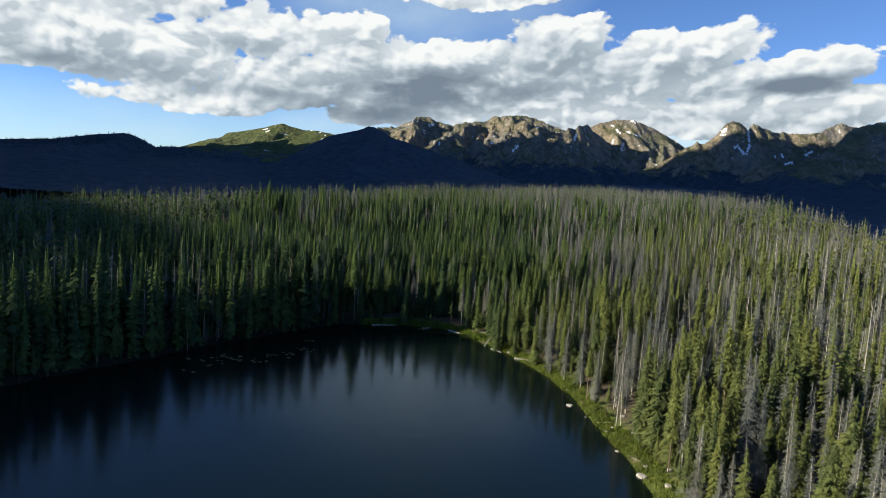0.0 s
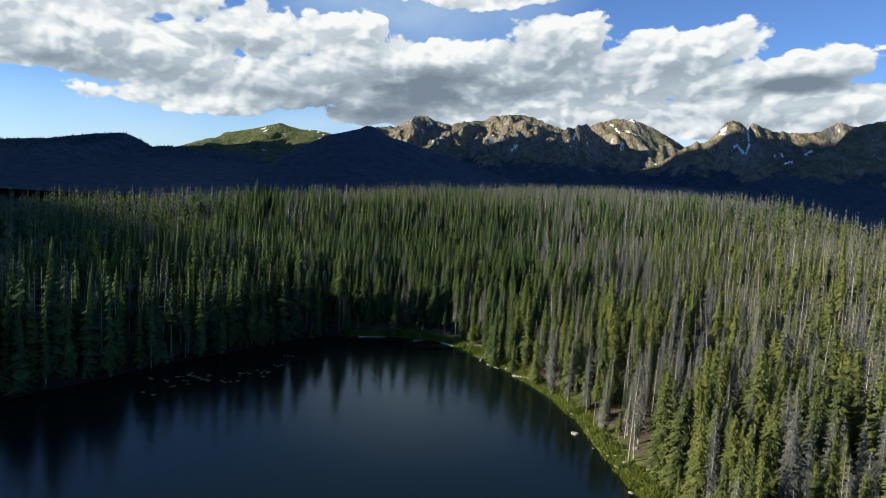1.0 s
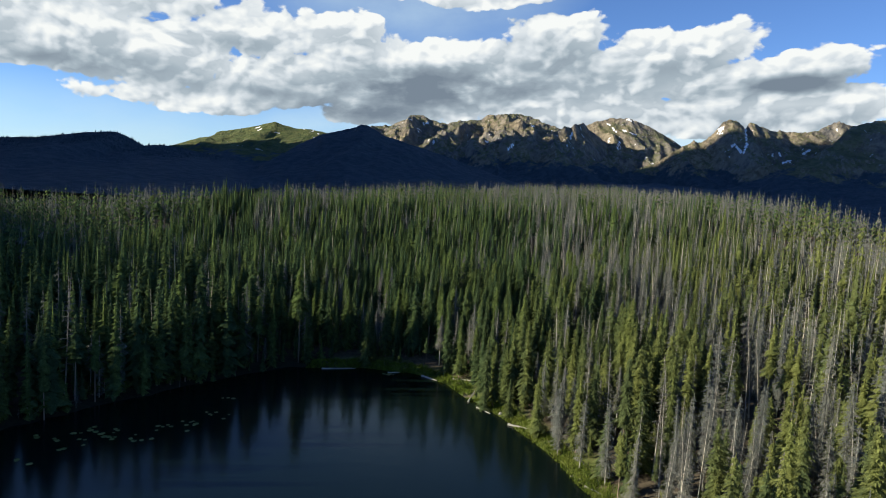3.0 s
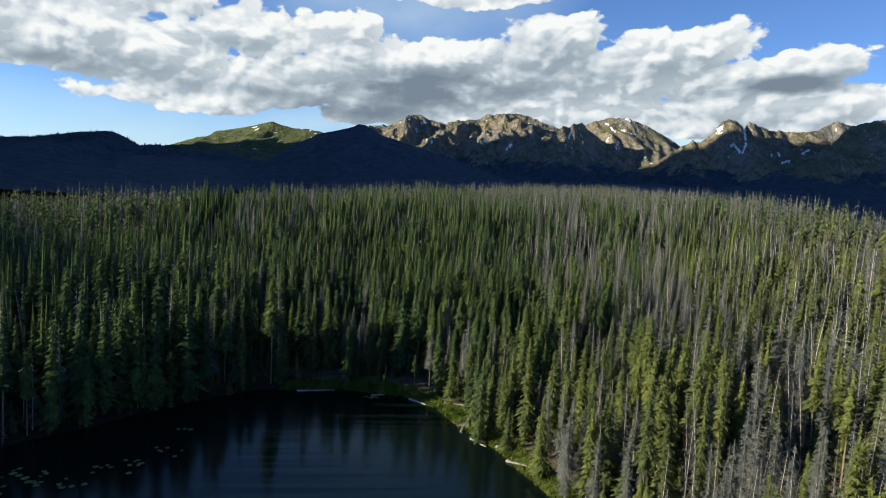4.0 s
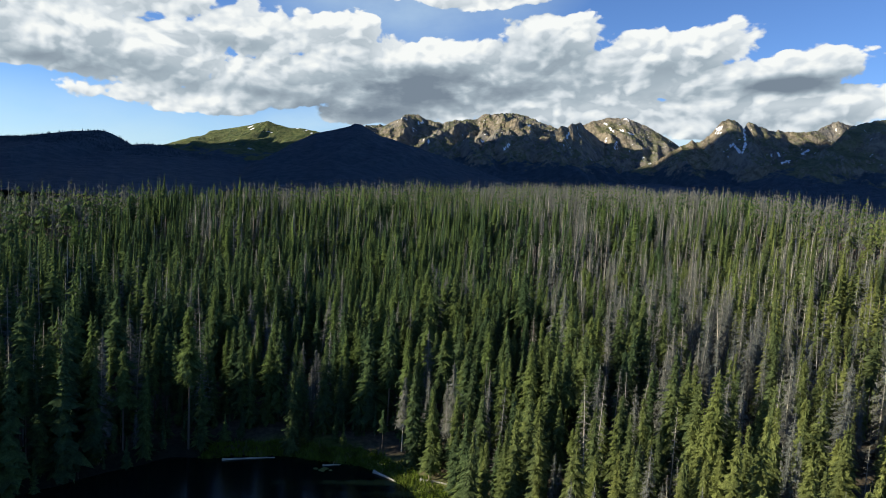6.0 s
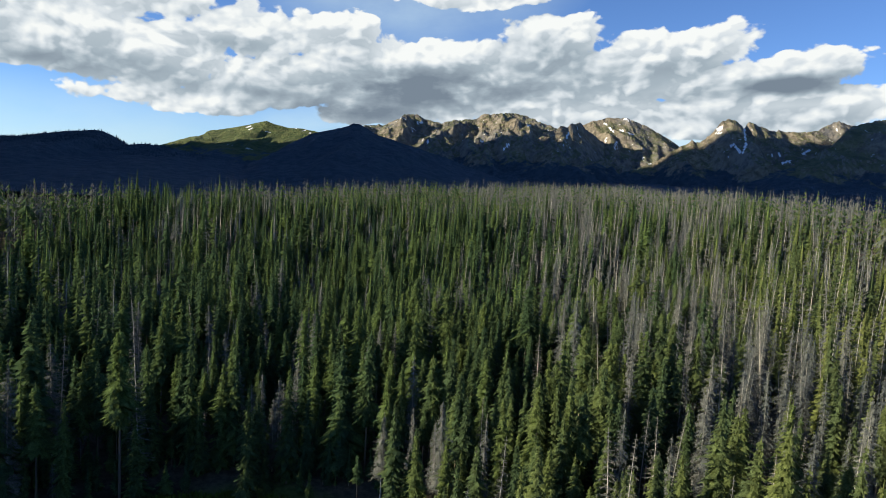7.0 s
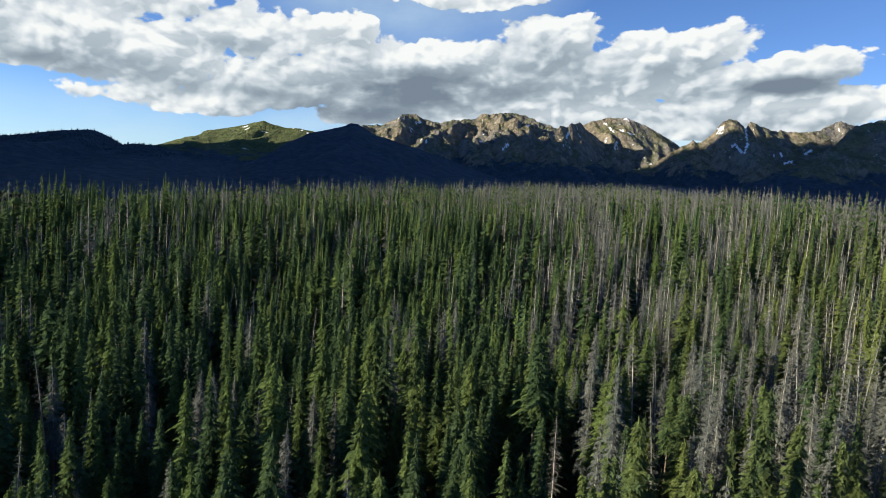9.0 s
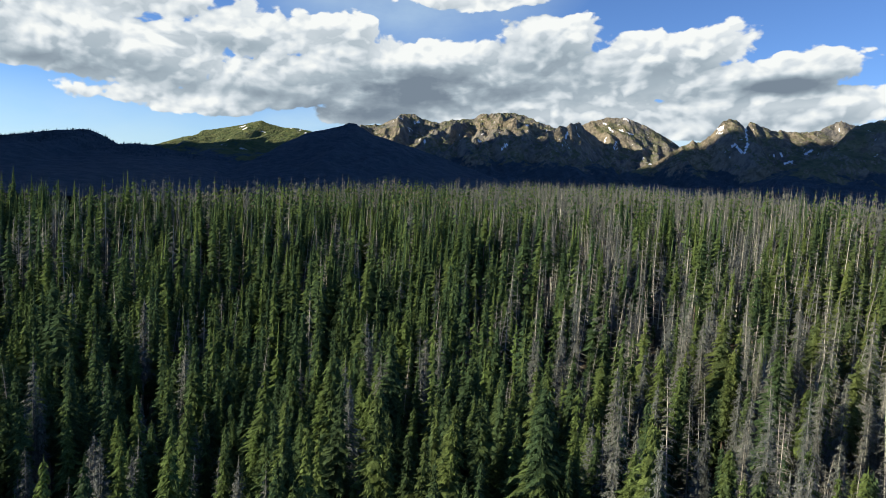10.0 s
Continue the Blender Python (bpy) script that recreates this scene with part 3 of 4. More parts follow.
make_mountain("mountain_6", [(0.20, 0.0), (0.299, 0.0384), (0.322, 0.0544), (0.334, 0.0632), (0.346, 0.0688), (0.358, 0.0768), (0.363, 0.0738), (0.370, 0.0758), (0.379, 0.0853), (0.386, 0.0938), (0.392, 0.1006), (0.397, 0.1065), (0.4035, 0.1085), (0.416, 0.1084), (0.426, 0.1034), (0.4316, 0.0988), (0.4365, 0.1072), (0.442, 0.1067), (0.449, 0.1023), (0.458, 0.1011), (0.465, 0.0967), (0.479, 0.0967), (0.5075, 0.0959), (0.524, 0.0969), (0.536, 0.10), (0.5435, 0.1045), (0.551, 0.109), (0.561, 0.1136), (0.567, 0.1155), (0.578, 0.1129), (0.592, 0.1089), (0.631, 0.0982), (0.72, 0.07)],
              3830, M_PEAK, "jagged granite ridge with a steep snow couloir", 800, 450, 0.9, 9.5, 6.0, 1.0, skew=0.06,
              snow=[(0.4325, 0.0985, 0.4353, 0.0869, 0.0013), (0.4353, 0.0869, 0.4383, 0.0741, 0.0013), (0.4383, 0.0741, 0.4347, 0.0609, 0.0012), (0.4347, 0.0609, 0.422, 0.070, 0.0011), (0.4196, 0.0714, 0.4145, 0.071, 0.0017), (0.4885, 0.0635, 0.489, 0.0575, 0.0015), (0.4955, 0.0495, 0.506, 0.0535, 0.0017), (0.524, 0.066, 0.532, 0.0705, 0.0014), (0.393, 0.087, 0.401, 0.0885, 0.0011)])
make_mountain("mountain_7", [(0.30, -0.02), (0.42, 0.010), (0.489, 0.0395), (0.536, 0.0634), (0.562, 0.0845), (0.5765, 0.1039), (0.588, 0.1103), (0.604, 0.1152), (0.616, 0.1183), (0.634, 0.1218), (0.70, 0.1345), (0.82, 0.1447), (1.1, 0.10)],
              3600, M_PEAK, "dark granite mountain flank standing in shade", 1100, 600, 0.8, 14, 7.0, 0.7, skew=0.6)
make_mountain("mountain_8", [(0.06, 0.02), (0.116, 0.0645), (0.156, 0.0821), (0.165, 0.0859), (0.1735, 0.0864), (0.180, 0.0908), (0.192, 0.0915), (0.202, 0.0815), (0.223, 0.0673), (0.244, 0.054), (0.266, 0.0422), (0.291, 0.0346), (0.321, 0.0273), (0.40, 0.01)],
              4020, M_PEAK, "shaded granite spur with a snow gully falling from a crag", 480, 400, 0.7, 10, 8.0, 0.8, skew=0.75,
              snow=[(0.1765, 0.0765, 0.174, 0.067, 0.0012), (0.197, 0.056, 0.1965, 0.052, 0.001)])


def make_shade_range():
    """An unseen range added beyond the lake's sunset side, its crest set to shade the valley from the evening sun."""
    along = np.arange(-610, 4700, 45.0)
    across = np.arange(-900, 501, 35.0)
    v, u = np.meshgrid(along, across, indexing="ij")
    # crest heights chosen for where the added range's shadow should end
    top = np.interp(along, (-600, -400, -150, -35, 5, 30, 80, 190, 285, 375, 465, 560, 700, 1000, 1450, 2300, 2740, 3030, 3150, 3250, 3350, 3450, 3650, 3750, 4000, 4700),
                    (284, 379, 420, 448, 467, 470, 463, 459, 464, 473, 490, 505, 550, 1300, 1700, 2100, 2480, 2430, 2100, 1850, 1300, 1080, 880, 760, 450, 300))[:, None]
    x = -0.72 * v - 1400 + u * 0.81
    y = v + u * 0.58
    flank = np.clip(np.where(u > 0, 1 - u / 500, 1 + u / 900), 0, 1)
    z = -40 + (top + 40) * flank ** 0.95 + (fbm(x, y, 300, 5, 14.0, ridged=True) - 0.6) * (8 + 52 * smooth(v, 400, 900)) * flank
    ob = new("mountain_9", mesh_of("mountain_9", np.stack([x, y, z], -1).reshape(-1, 3), grid_faces(len(across), len(along)), [M_HAZY_WOODED]))
    tagged(ob, "unseen wooded range added on the sunset side to shade the valley", "mountain", kind="structure")


make_shade_range()


# ---------------------------------------------------------------- trees
def tube(points, radii, sides):
    """A tapered tube through the points; verts and triangles."""
    points, n = np.array(points, float), len(points)
    a = np.arange(sides) * 2 * np.pi / sides
    ring = np.stack([np.cos(a), np.sin(a), 0 * a], 1)
    v = (points[:, None, :] + ring[None] * np.array(radii)[:, None, None]).reshape(-1, 3)
    f = []
    for i in range(n - 1):
        for k in range(sides):
            p, q = i * sides + k, i * sides + (k + 1) % sides
            f += [(p, q, q + sides), (p, q + sides, p + sides)]
    return v, np.array(f)


def spruce(rng, height, radius, bare, levels, per, sprigs, size=1.0, shape=0.8, sides=7, rings=12, spread=0.9):
    """Trunk and crown of a narrow conifer: a ragged inner mass of needles, and drooping boughs of sprigs in uneven whorls."""
    bend = rng.normal(0, 0.012, 2) * height
    zs = np.linspace(0, 1, 5)
    axis = np.stack([bend[0] * zs ** 2, bend[1] * zs ** 2, zs * height], 1)
    trunk = tube(axis[::1 if sprigs > 2 else 4], 0.0095 * height * (1 - zs * 0.93)[::1 if sprigs > 2 else 4], 5 if sprigs > 2 else 3)
    uneven = 1 + 0.22 * np.sin(np.linspace(0, rng.uniform(9, 16), 60) + rng.uniform(0, 6)) + rng.normal(0, 0.10, 60)
    lop = rng.uniform(0, 2 * np.pi)

    def reach(s, a):
        fat = radius * (1 - s) ** shape * (0.50 + 0.50 * min(1, s / 0.15)) * uneven[min(int(s * 60), 59)]
        return fat * (1 + 0.15 * math.cos(a - lop))

    # a thin inner mass round the trunk
    inner = []
    for i in range(rings + 1 if rings else 0):
        s = i / rings * 0.97
        z = (bare + 0.02 + (0.98 - bare) * s) * height
        for k in range(sides):
            a = k * 2 * np.pi / sides + i * 0.5
            r = reach(s, a) * rng.uniform(0.22, 0.46)
            inner.append((bend[0] * (z / height) ** 2 + math.cos(a) * r, bend[1] * (z / height) ** 2 + math.sin(a) * r, z + rng.uniform(-0.35, 0.35) * height / rings))
    inner_faces = []
    for i in range(rings):
        for k in range(sides):
            p, q = i * sides + k, i * sides + (k + 1) % sides
            inner_faces += [(p, q, q + sides), (p, q + sides, p + sides)]
    # drooping boughs in uneven whorls: each a folded spray, roof-shaped, with sprigs along its rim
    tris = []
    gap = rng.uniform(0, 2 * np.pi)
    step = (1 - bare) * height / levels
    for i in range(levels):
        s = min(max((i + rng.uniform(-0.3, 0.3)) / levels, 0), 0.975)
        z = (bare + (1 - bare) * s) * height
        foot = np.array([bend[0] * (z / height) ** 2, bend[1] * (z / height) ** 2, z])
        count = max(3, round(per * (1 - 0.45 * s)))
        for k in range(count):
            if rng.random() < 0.07:
                continue
            a = gap + i * 2.4 + k * 2 * np.pi / count + rng.normal(0, 0.22)
            long = max(reach(s, a) * rng.uniform(0.62, 1.22), 0.16)
            out = np.array([math.cos(a), math.sin(a), 0.0])
            side = np.array([-out[1], out[0], 0.0])
            droop = rng.uniform(0.45, 0.95) * (1 - 0.55 * s) * long
            root = foot + (0, 0, 0.30 * step)
            tip = foot + out * long - (0, 0, droop)
            mid = foot + out * long * rng.uniform(0.42, 0.58) - (0, 0, droop * 0.30)
            half = spread * long * math.pi / count * rng.uniform(0.8, 1.2)
            fold = rng.uniform(0.20, 0.60) * half + 0.15 * step
            left, right = mid + side * half - (0, 0, fold), mid - side * half - (0, 0, fold)
            tris += [(root, left, tip), (root, tip, right)]
            for j in range(sprigs):
                u = rng.uniform(0.25, 1.0)
                turn = 1 if j % 2 else -1
                edge = (1 - u) / 0.5 if u > 0.5 else u / 0.5
                base = foot + out * long * u - (0, 0, droop * u ** 1.3) + side * turn * half * edge * rng.uniform(0.15, 0.75)
                reach_out = (out * rng.uniform(0.5, 1.2) + side * turn * rng.uniform(0.2, 1.0)) * size * (0.14 + 0.10 * long) - (0, 0, size * rng.uniform(0.05, 0.30))
                flat = np.cross(reach_out, (rng.normal(0, 0.4), rng.normal(0, 0.4), 1.0))
                flat *= size * rng.uniform(0.07, 0.12) / max(np.linalg.norm(flat), 1e-6)
                tris.append((base - flat, base + flat, base + reach_out))
    top = np.array([bend[0], bend[1], height])
    for k in range(3):
        a = k * 2.1
        tris.append(np.array([top + (0.09 * math.cos(a), 0.09 * math.sin(a), -1.0), top + (0.09 * math.cos(a + 2), 0.09 * math.sin(a + 2), -1.0), top + (0, 0, 0.3)]))
    flakes = np.array(tris).reshape(-1, 3)
    crown = np.concatenate([np.array(inner).reshape(-1, 3), flakes])
    return trunk, (crown, np.concatenate([np.array(inner_faces, int).reshape(-1, 3), len(inner) + np.arange(len(flakes)).reshape(-1, 3)]))


def snag(rng, height, radius, levels, per, twigs, thick=0.03, bare=0.15, lean=0.0):
    """A dead conifer: pale trunk and bare drooping branches with twigs."""
    bend = np.array([rng.normal(0.0, 0.02) + lean, rng.normal(0, 0.02)]) * height
    zs = np.linspace(0, 1, 5)
    axis = np.stack([bend[0] * zs ** 1.3, bend[1] * zs ** 1.3, zs * height], 1)
    trunk = tube(axis[::1 if twigs > 2 else 2], 0.0080 * height * (1 - zs * 0.92)[::1 if twigs > 2 else 2], 5 if twigs > 2 else 3)
    tris = []
    for i in range(levels):
        s = min(max((i + rng.uniform(-0.4, 0.4)) / levels, 0), 0.99)
        z = (bare + (1 - bare) * s) * height
        wide = radius * (1 - s) ** 0.7 * (0.5 + 0.5 * min(1, s / 0.2))
        for k in range(per):
            if rng.random() < 0.2:
                continue
            a = i * 2.4 + k * 2 * np.pi / per + rng.normal(0, 0.5)
            long = max(wide * rng.uniform(0.4, 1.3), 0.2)
            out = np.array([math.cos(a), math.sin(a), 0])
            side = np.array([-out[1], out[0], 0])
            root = np.array([bend[0], bend[1], 0]) * (z / height) ** 1.3 + (0, 0, z)
            tip = root + out * long + (0, 0, rng.uniform(-0.6, 0.15) * long)
            up = np.array([0, 0, thick])
            tris += [(root - up, root + up, tip), (root - side * thick, root + side * thick, tip)]
            for j in range(twigs):
                u = rng.uniform(0.3, 0.95)
                base = root * (1 - u) + tip * u
                far = base + side * rng.normal(0, 0.34) * long + out * rng.uniform(0, 0.3) * long + (0, 0, rng.uniform(-0.5, 0.05) * min(long, 0.9))
                fat = np.array([0, 0, thick * 0.8]) if j % 2 else out * thick * 0.8
                tris.append((base - fat, base + fat, far))
    twig = np.array(tris).reshape(-1, 3)
    return trunk, (twig, np.arange(len(twig)).reshape(-1, 3))


rng = np.random.default_rng(11)


def kinds(count, build):
    return [build(i) for i in range(count)]


# unit trees 16 m high, scaled where they stand: the last two have long bare stems
WIDE = (2.3, 1.8, 2.6, 2.1, 1.75, 2.9, 1.85, 1.7)
BARE = (0.03, 0.06, 0.02, 0.05, 0.10, 0.02, 0.36, 0.48)
TAPER = (0.78, 0.68, 0.92, 0.62, 0.72, 1.0, 0.58, 0.62)
NEAR_LIVE = kinds(8, lambda i: spruce(rng, 16, WIDE[i], BARE[i], 42, 8, 4, 1.35, TAPER[i], 4, 6, 0.66))
MID_LIVE = kinds(8, lambda i: spruce(rng, 16, WIDE[i], BARE[i], 23, 6, 0, 1.0, TAPER[i], 3, 2))
FINE_LIVE = kinds(8, lambda i: spruce(rng, 16, WIDE[i], BARE[i], 28, 7, 1, 1.5, TAPER[i], 3, 2, 0.78))
FAR_LIVE = kinds(6, lambda i: spruce(rng, 16, WIDE[i] * 0.9, 0.40, 6, 5, 0, 1.0, TAPER[i] * 1.25, 3, 0, 1.0))
# dead ones: grey and still full of fine twigs, or already bare snags
NEAR_GREY = kinds(4, lambda i: spruce(rng, 16, (1.8, 1.45, 2.1, 1.6)[i], (0.12, 0.25, 0.08, 0.35)[i], 30, 7, 4, 1.5, 0.65, 3, 3, 0.75))
NEAR_DEAD = kinds(4, lambda i: snag(rng, 16, (1.6, 1.2, 1.8, 1.0)[i], (40, 34, 44, 24)[i], 6, 4, (0.036, 0.032, 0.038, 0.036)[i], (0.08, 0.25, 0.05, 0.3)[i], (0.03, 0.08, -0.05, 0.15)[i]))
MID_GREY = kinds(4, lambda i: spruce(rng, 16, (1.8, 1.45, 2.1, 1.6)[i], (0.12, 0.25, 0.08, 0.35)[i], 15, 5, 0, 1.0, 0.7, 3, 0, 0.8))
MID_DEAD = kinds(4, lambda i: snag(rng, 16, (1.5, 1.2, 1.7, 1.1)[i], 16, 4, 1, 0.085, 0.2, (0.03, 0.08, -0.05, 0.15)[i]))
FAR_GREY = kinds(4, lambda i: spruce(rng, 16, (1.75, 1.45, 2.0, 1.6)[i], 0.40, 4, 4, 0, 1.0, 0.8, 3, 0, 1.0))


def plant():
    """Where the trees stand: x, y, ground, scale, turn, dead or alive."""
    cell = 2.45
    gx, gy = np.meshgrid(np.arange(-620, 640, cell), np.arange(40, 960, cell))
    x = gx.ravel() + rng.uniform(-0.48, 0.48, gx.size) * cell
    y = gy.ravel() + rng.uniform(-0.48, 0.48, gx.size) * cell
    keep = (np.abs(x - 6) < 0.70 * y + 22) | ((x < 0) & (x > -0.70 * y - 35))
    crest_left = -0.842 * (x + 115) + 0.541 * (y - 272)
    keep &= (crest_left < 128) & (x < 250 + 0.1 * y) & (y < 830) & ((y < 540) | (rng.random(x.size) < 0.6))
    x, y = x[keep], y[keep]
    d = from_shore(x, y)
    thin = fbm(x, y, 21, 3, 8.0)
    bank_wide = np.where((x > 0) & (y > 80), 1.2, np.where(x > -22, 3.8, 0.4)) + 2.6 * fbm(x, y, 9, 2, 3.0)
    keep = (d > bank_wide) & (rng.random(len(x)) < np.clip(0.72 + np.where(y < 300, 0.7, 1.05) * thin, 0.15, 1.0))
    x, y, d = x[keep], y[keep], d[keep]
    z = land(x, y, d)
    dead_share = 0.17 + 0.75 * fbm(x, y, 34, 4, 5.0) + 0.42 * smooth(x, -5, 65) + 0.26 * smooth(y, 300, 440) + 0.18 * smooth(-x, 15, 80) * smooth(y, 230, 300)
    dead = rng.random(len(x)) < np.clip(dead_share, 0.03, 0.8)
    tall = np.clip(rng.normal(1.0, 1.0, len(x)) * np.where(y > 330, 0.21, 0.19) + np.where(y > 330, 0.79, 0.81) + 0.28 * fbm(x, y, 26, 3, 2.0), 0.32, 1.40)
    tall *= np.where(d < 9, np.where(x > -20, 0.88, 1.22), 1.0)
    tall *= (1 + 0.17 * smooth(-x, 110, 170)) * (1 + 0.10 * smooth(y, 360, 300))
    # young trees under the edge of the wood
    gx, gy = np.meshgrid(np.arange(-105, 75, 2.3), np.arange(84, 215, 2.3))
    yx, yy = gx.ravel() + rng.uniform(-1, 1, gx.size), gy.ravel() + rng.uniform(-1, 1, gx.size)
    yd = from_shore(yx, yy)
    keep = (yd > np.where(yx > -16, 2.2, -0.3)) & (yd < np.where(yx > -16, 17, 8)) & (rng.random(len(yx)) < np.where(yx > -16, 0.50, 0.85))
    yx, yy, yd = yx[keep], yy[keep], yd[keep]
    x, y, d, z = np.concatenate([x, yx]), np.concatenate([y, yy]), np.concatenate([d, yd]), np.concatenate([z, land(yx, yy, yd)])
    # and more of them under the tall ones on the hill
    gx, gy = np.meshgrid(np.arange(-30, 84, 2.7), np.arange(196, 292, 2.7))
    hx, hy = gx.ravel() + rng.uniform(-1.2, 1.2, gx.size), gy.ravel() + rng.uniform(-1.2, 1.2, gx.size)
    hd = from_shore(hx, hy)
    keep = (hd > 8) & (rng.random(len(hx)) < 0.72)
    yx, yy, yd = np.concatenate([yx, hx[keep]]), np.concatenate([yy, hy[keep]]), np.concatenate([yd, hd[keep]])
    x, y, d, z = np.concatenate([x, hx[keep]]), np.concatenate([y, hy[keep]]), np.concatenate([d, hd[keep]]), np.concatenate([z, land(hx[keep], hy[keep], hd[keep])])
    dead, tall = np.concatenate([dead, rng.random(len(yx)) < 0.12]), np.concatenate([tall, rng.uniform(0.14, 0.55, len(yx))])
    return x, y, z - 0.15, tall * 0.76, rng.uniform(0, 2 * np.pi, len(x)), dead, d


TX, TY, TZ, TS, TA, TDEAD, SHORE_D = plant()

# trees that stand out: x, y, height of the tip, kind (0 green, 1 grey and twiggy, 2 bare)
STANDOUT = np.array([
    (13.2, 168.4, 14.2, 0), (14.9, 169.6, 12.6, 0), (17.4, 164.6, 7.5, 0), (4.5, 192.0, 12.6, 1), (8.0, 193.2, 13.4, 1), (10.8, 191.4, 12.2, 1),
    (-14.5, 208.0, 12.9, 0), (-19.2, 197.2, 11.9, 0), (30.8, 115.8, 17.8, 2), (31.9, 116.9, 16.4, 2), (25.2, 210.4, 19.2, 2), (41.6, 233.6, 21.0, 2),
    (35.9, 154.5, 20.9, 0), (7.6, 200.4, 17.4, 1), (-26.2, 207.4, 14.2, 0), (-11.7, 191.9, 15.5, 0), (-15.0, 210.3, 13.9, 0), (-28.0, 281.6, 19.4, 0),
    (63.9, 272.4, 25.3, 0), (9.4, 281.7, 21.3, 0), (-62.5, 284.3, 19.5, 0), (27.0, 203.0, 21.8, 1), (22.6, 160.5, 12.0, 1), (24.4, 157.2, 13.2, 1)])
clear = np.ones(len(TX), bool)
for sx, sy, *_ in STANDOUT:
    clear &= np.hypot(TX - sx, (TY - sy) * 0.75) > 2.4
ground_z = land(STANDOUT[:, 0], STANDOUT[:, 1]) - 0.15
TX, TY = np.concatenate([STANDOUT[:, 0], TX[clear]]), np.concatenate([STANDOUT[:, 1], TY[clear]])
TZ, TS = np.concatenate([ground_z, TZ[clear]]), np.concatenate([(STANDOUT[:, 2] - ground_z) / 16, TS[clear]])
TA, TDEAD = np.concatenate([np.arange(len(STANDOUT)) * 1.7, TA[clear]]), np.concatenate([STANDOUT[:, 3] > 0, TDEAD[clear]])
SHORE_D = np.concatenate([from_shore(STANDOUT[:, 0], STANDOUT[:, 1]), SHORE_D[clear]])


def joined(name, chosen, variants, materials, label, category):
    """Many trees as one sheet of stuff."""
    verts, faces, slots, base = [], [], [], 0
    pick = rng.integers(0, len(variants), len(TX))
    for k, ((tv, tf), (cv, cf)) in enumerate(variants):
        ids = chosen[pick[chosen] == k]
        if not len(ids):
            continue
        v = np.concatenate([tv, cv])
        f = np.concatenate([tf, cf + len(tv)])
        slot = np.concatenate([np.zeros(len(tf), int), np.ones(len(cf), int)])
        wide = TS[ids] ** 0.8 * rng.uniform(0.8, 1.2, len(ids))
        c, s_ = np.cos(TA[ids]) * wide, np.sin(TA[ids]) * wide
        p = np.empty((len(ids), len(v), 3), np.float32)
        p[:, :, 0] = TX[ids, None] + c[:, None] * v[None, :, 0] - s_[:, None] * v[None, :, 1]
        p[:, :, 1] = TY[ids, None] + s_[:, None] * v[None, :, 0] + c[:, None] * v[None, :, 1]
        p[:, :, 2] = TZ[ids, None] + TS[ids, None] * v[None, :, 2]
        verts.append(p.reshape(-1, 3))
        faces.append((f[None] + (base + np.arange(len(ids)) * len(v))[:, None, None]).reshape(-1, 3))
        slots.append(np.tile(slot, len(ids)))
        base += len(ids) * len(v)
    ob = new(name, mesh_of(name, np.concatenate(verts), np.concatenate(faces), materials, np.concatenate(slots)))
    return tagged(ob, label, category, kind="stuff")


def single_trees(chosen, variants, name, crown_name, materials, label, category, group):
    """The trees along the shore and just behind it, each a thing of its own."""
    makers = [(mesh_of("trunk", tv, tf, [materials[0]], smooth=True), mesh_of(crown_name, cv, cf, [materials[1]])) for (tv, tf), (cv, cf) in variants]
    for i in chosen:
        trunk_mesh, crown_mesh = makers[rng.integers(0, len(makers) - (2 if SHORE_D[i] < 9 and len(makers) > 4 else 0))]
        tree = new(name)
        part("trunk", trunk_mesh, tree)
        part(crown_name, crown_mesh, tree)
        wide = TS[i] ** 0.8 * rng.uniform(0.85, 1.15)
        tree.matrix_basis = Matrix.Translation((TX[i], TY[i], TZ[i])) @ Matrix.Rotation(TA[i], 4, "Z") @ Matrix.Diagonal((wide, wide, TS[i], 1))
        size = "tall" if TS[i] > 0.86 else "small" if TS[i] < 0.6 else "slender"
        tagged(tree, size + " " + label, category, group)


# distance from the strip of land that the flight passes over
STRIP = np.hypot(np.maximum(np.abs(TX - 18) - 30, 0), np.maximum(np.abs(TY - 150) - 66, 0))
order = np.argsort(STRIP + 0.15 * np.abs(TY - 205) + np.where(TS < 0.4, 25, 0) - np.where(np.arange(len(TX)) < len(STANDOUT), 500, 0))
BARE_SNAG = TDEAD & (rng.random(len(TX)) < 0.38)
BARE_SNAG[:len(STANDOUT)] = STANDOUT[:, 3] == 2
GREY = TDEAD & ~BARE_SNAG
live_near, grey_near, snag_near = order[~TDEAD[order]][:300], order[GREY[order]][:120], order[BARE_SNAG[order]][:70]
taken = np.zeros(len(TX), bool)
taken[live_near] = taken[grey_near] = taken[snag_near] = True
single_trees(live_near, NEAR_LIVE, "spruce_tree", "crown", [M_BARK, M_SPRIG], "green spruce with drooping needled boughs", "tree", "living spruces by the lake")
single_trees(grey_near, NEAR_GREY, "dead_tree", "crown", [M_SNAG, M_GREY], "dead grey conifer still thick with fine twigs", "dead tree", "dead conifers by the lake")
single_trees(snag_near, NEAR_DEAD, "bare_snag", "crown", [M_SNAG, M_DEAD], "bare dead conifer with pale trunk and broken branches", "dead tree", "bare snags by the lake")
everyone = np.arange(len(TX))
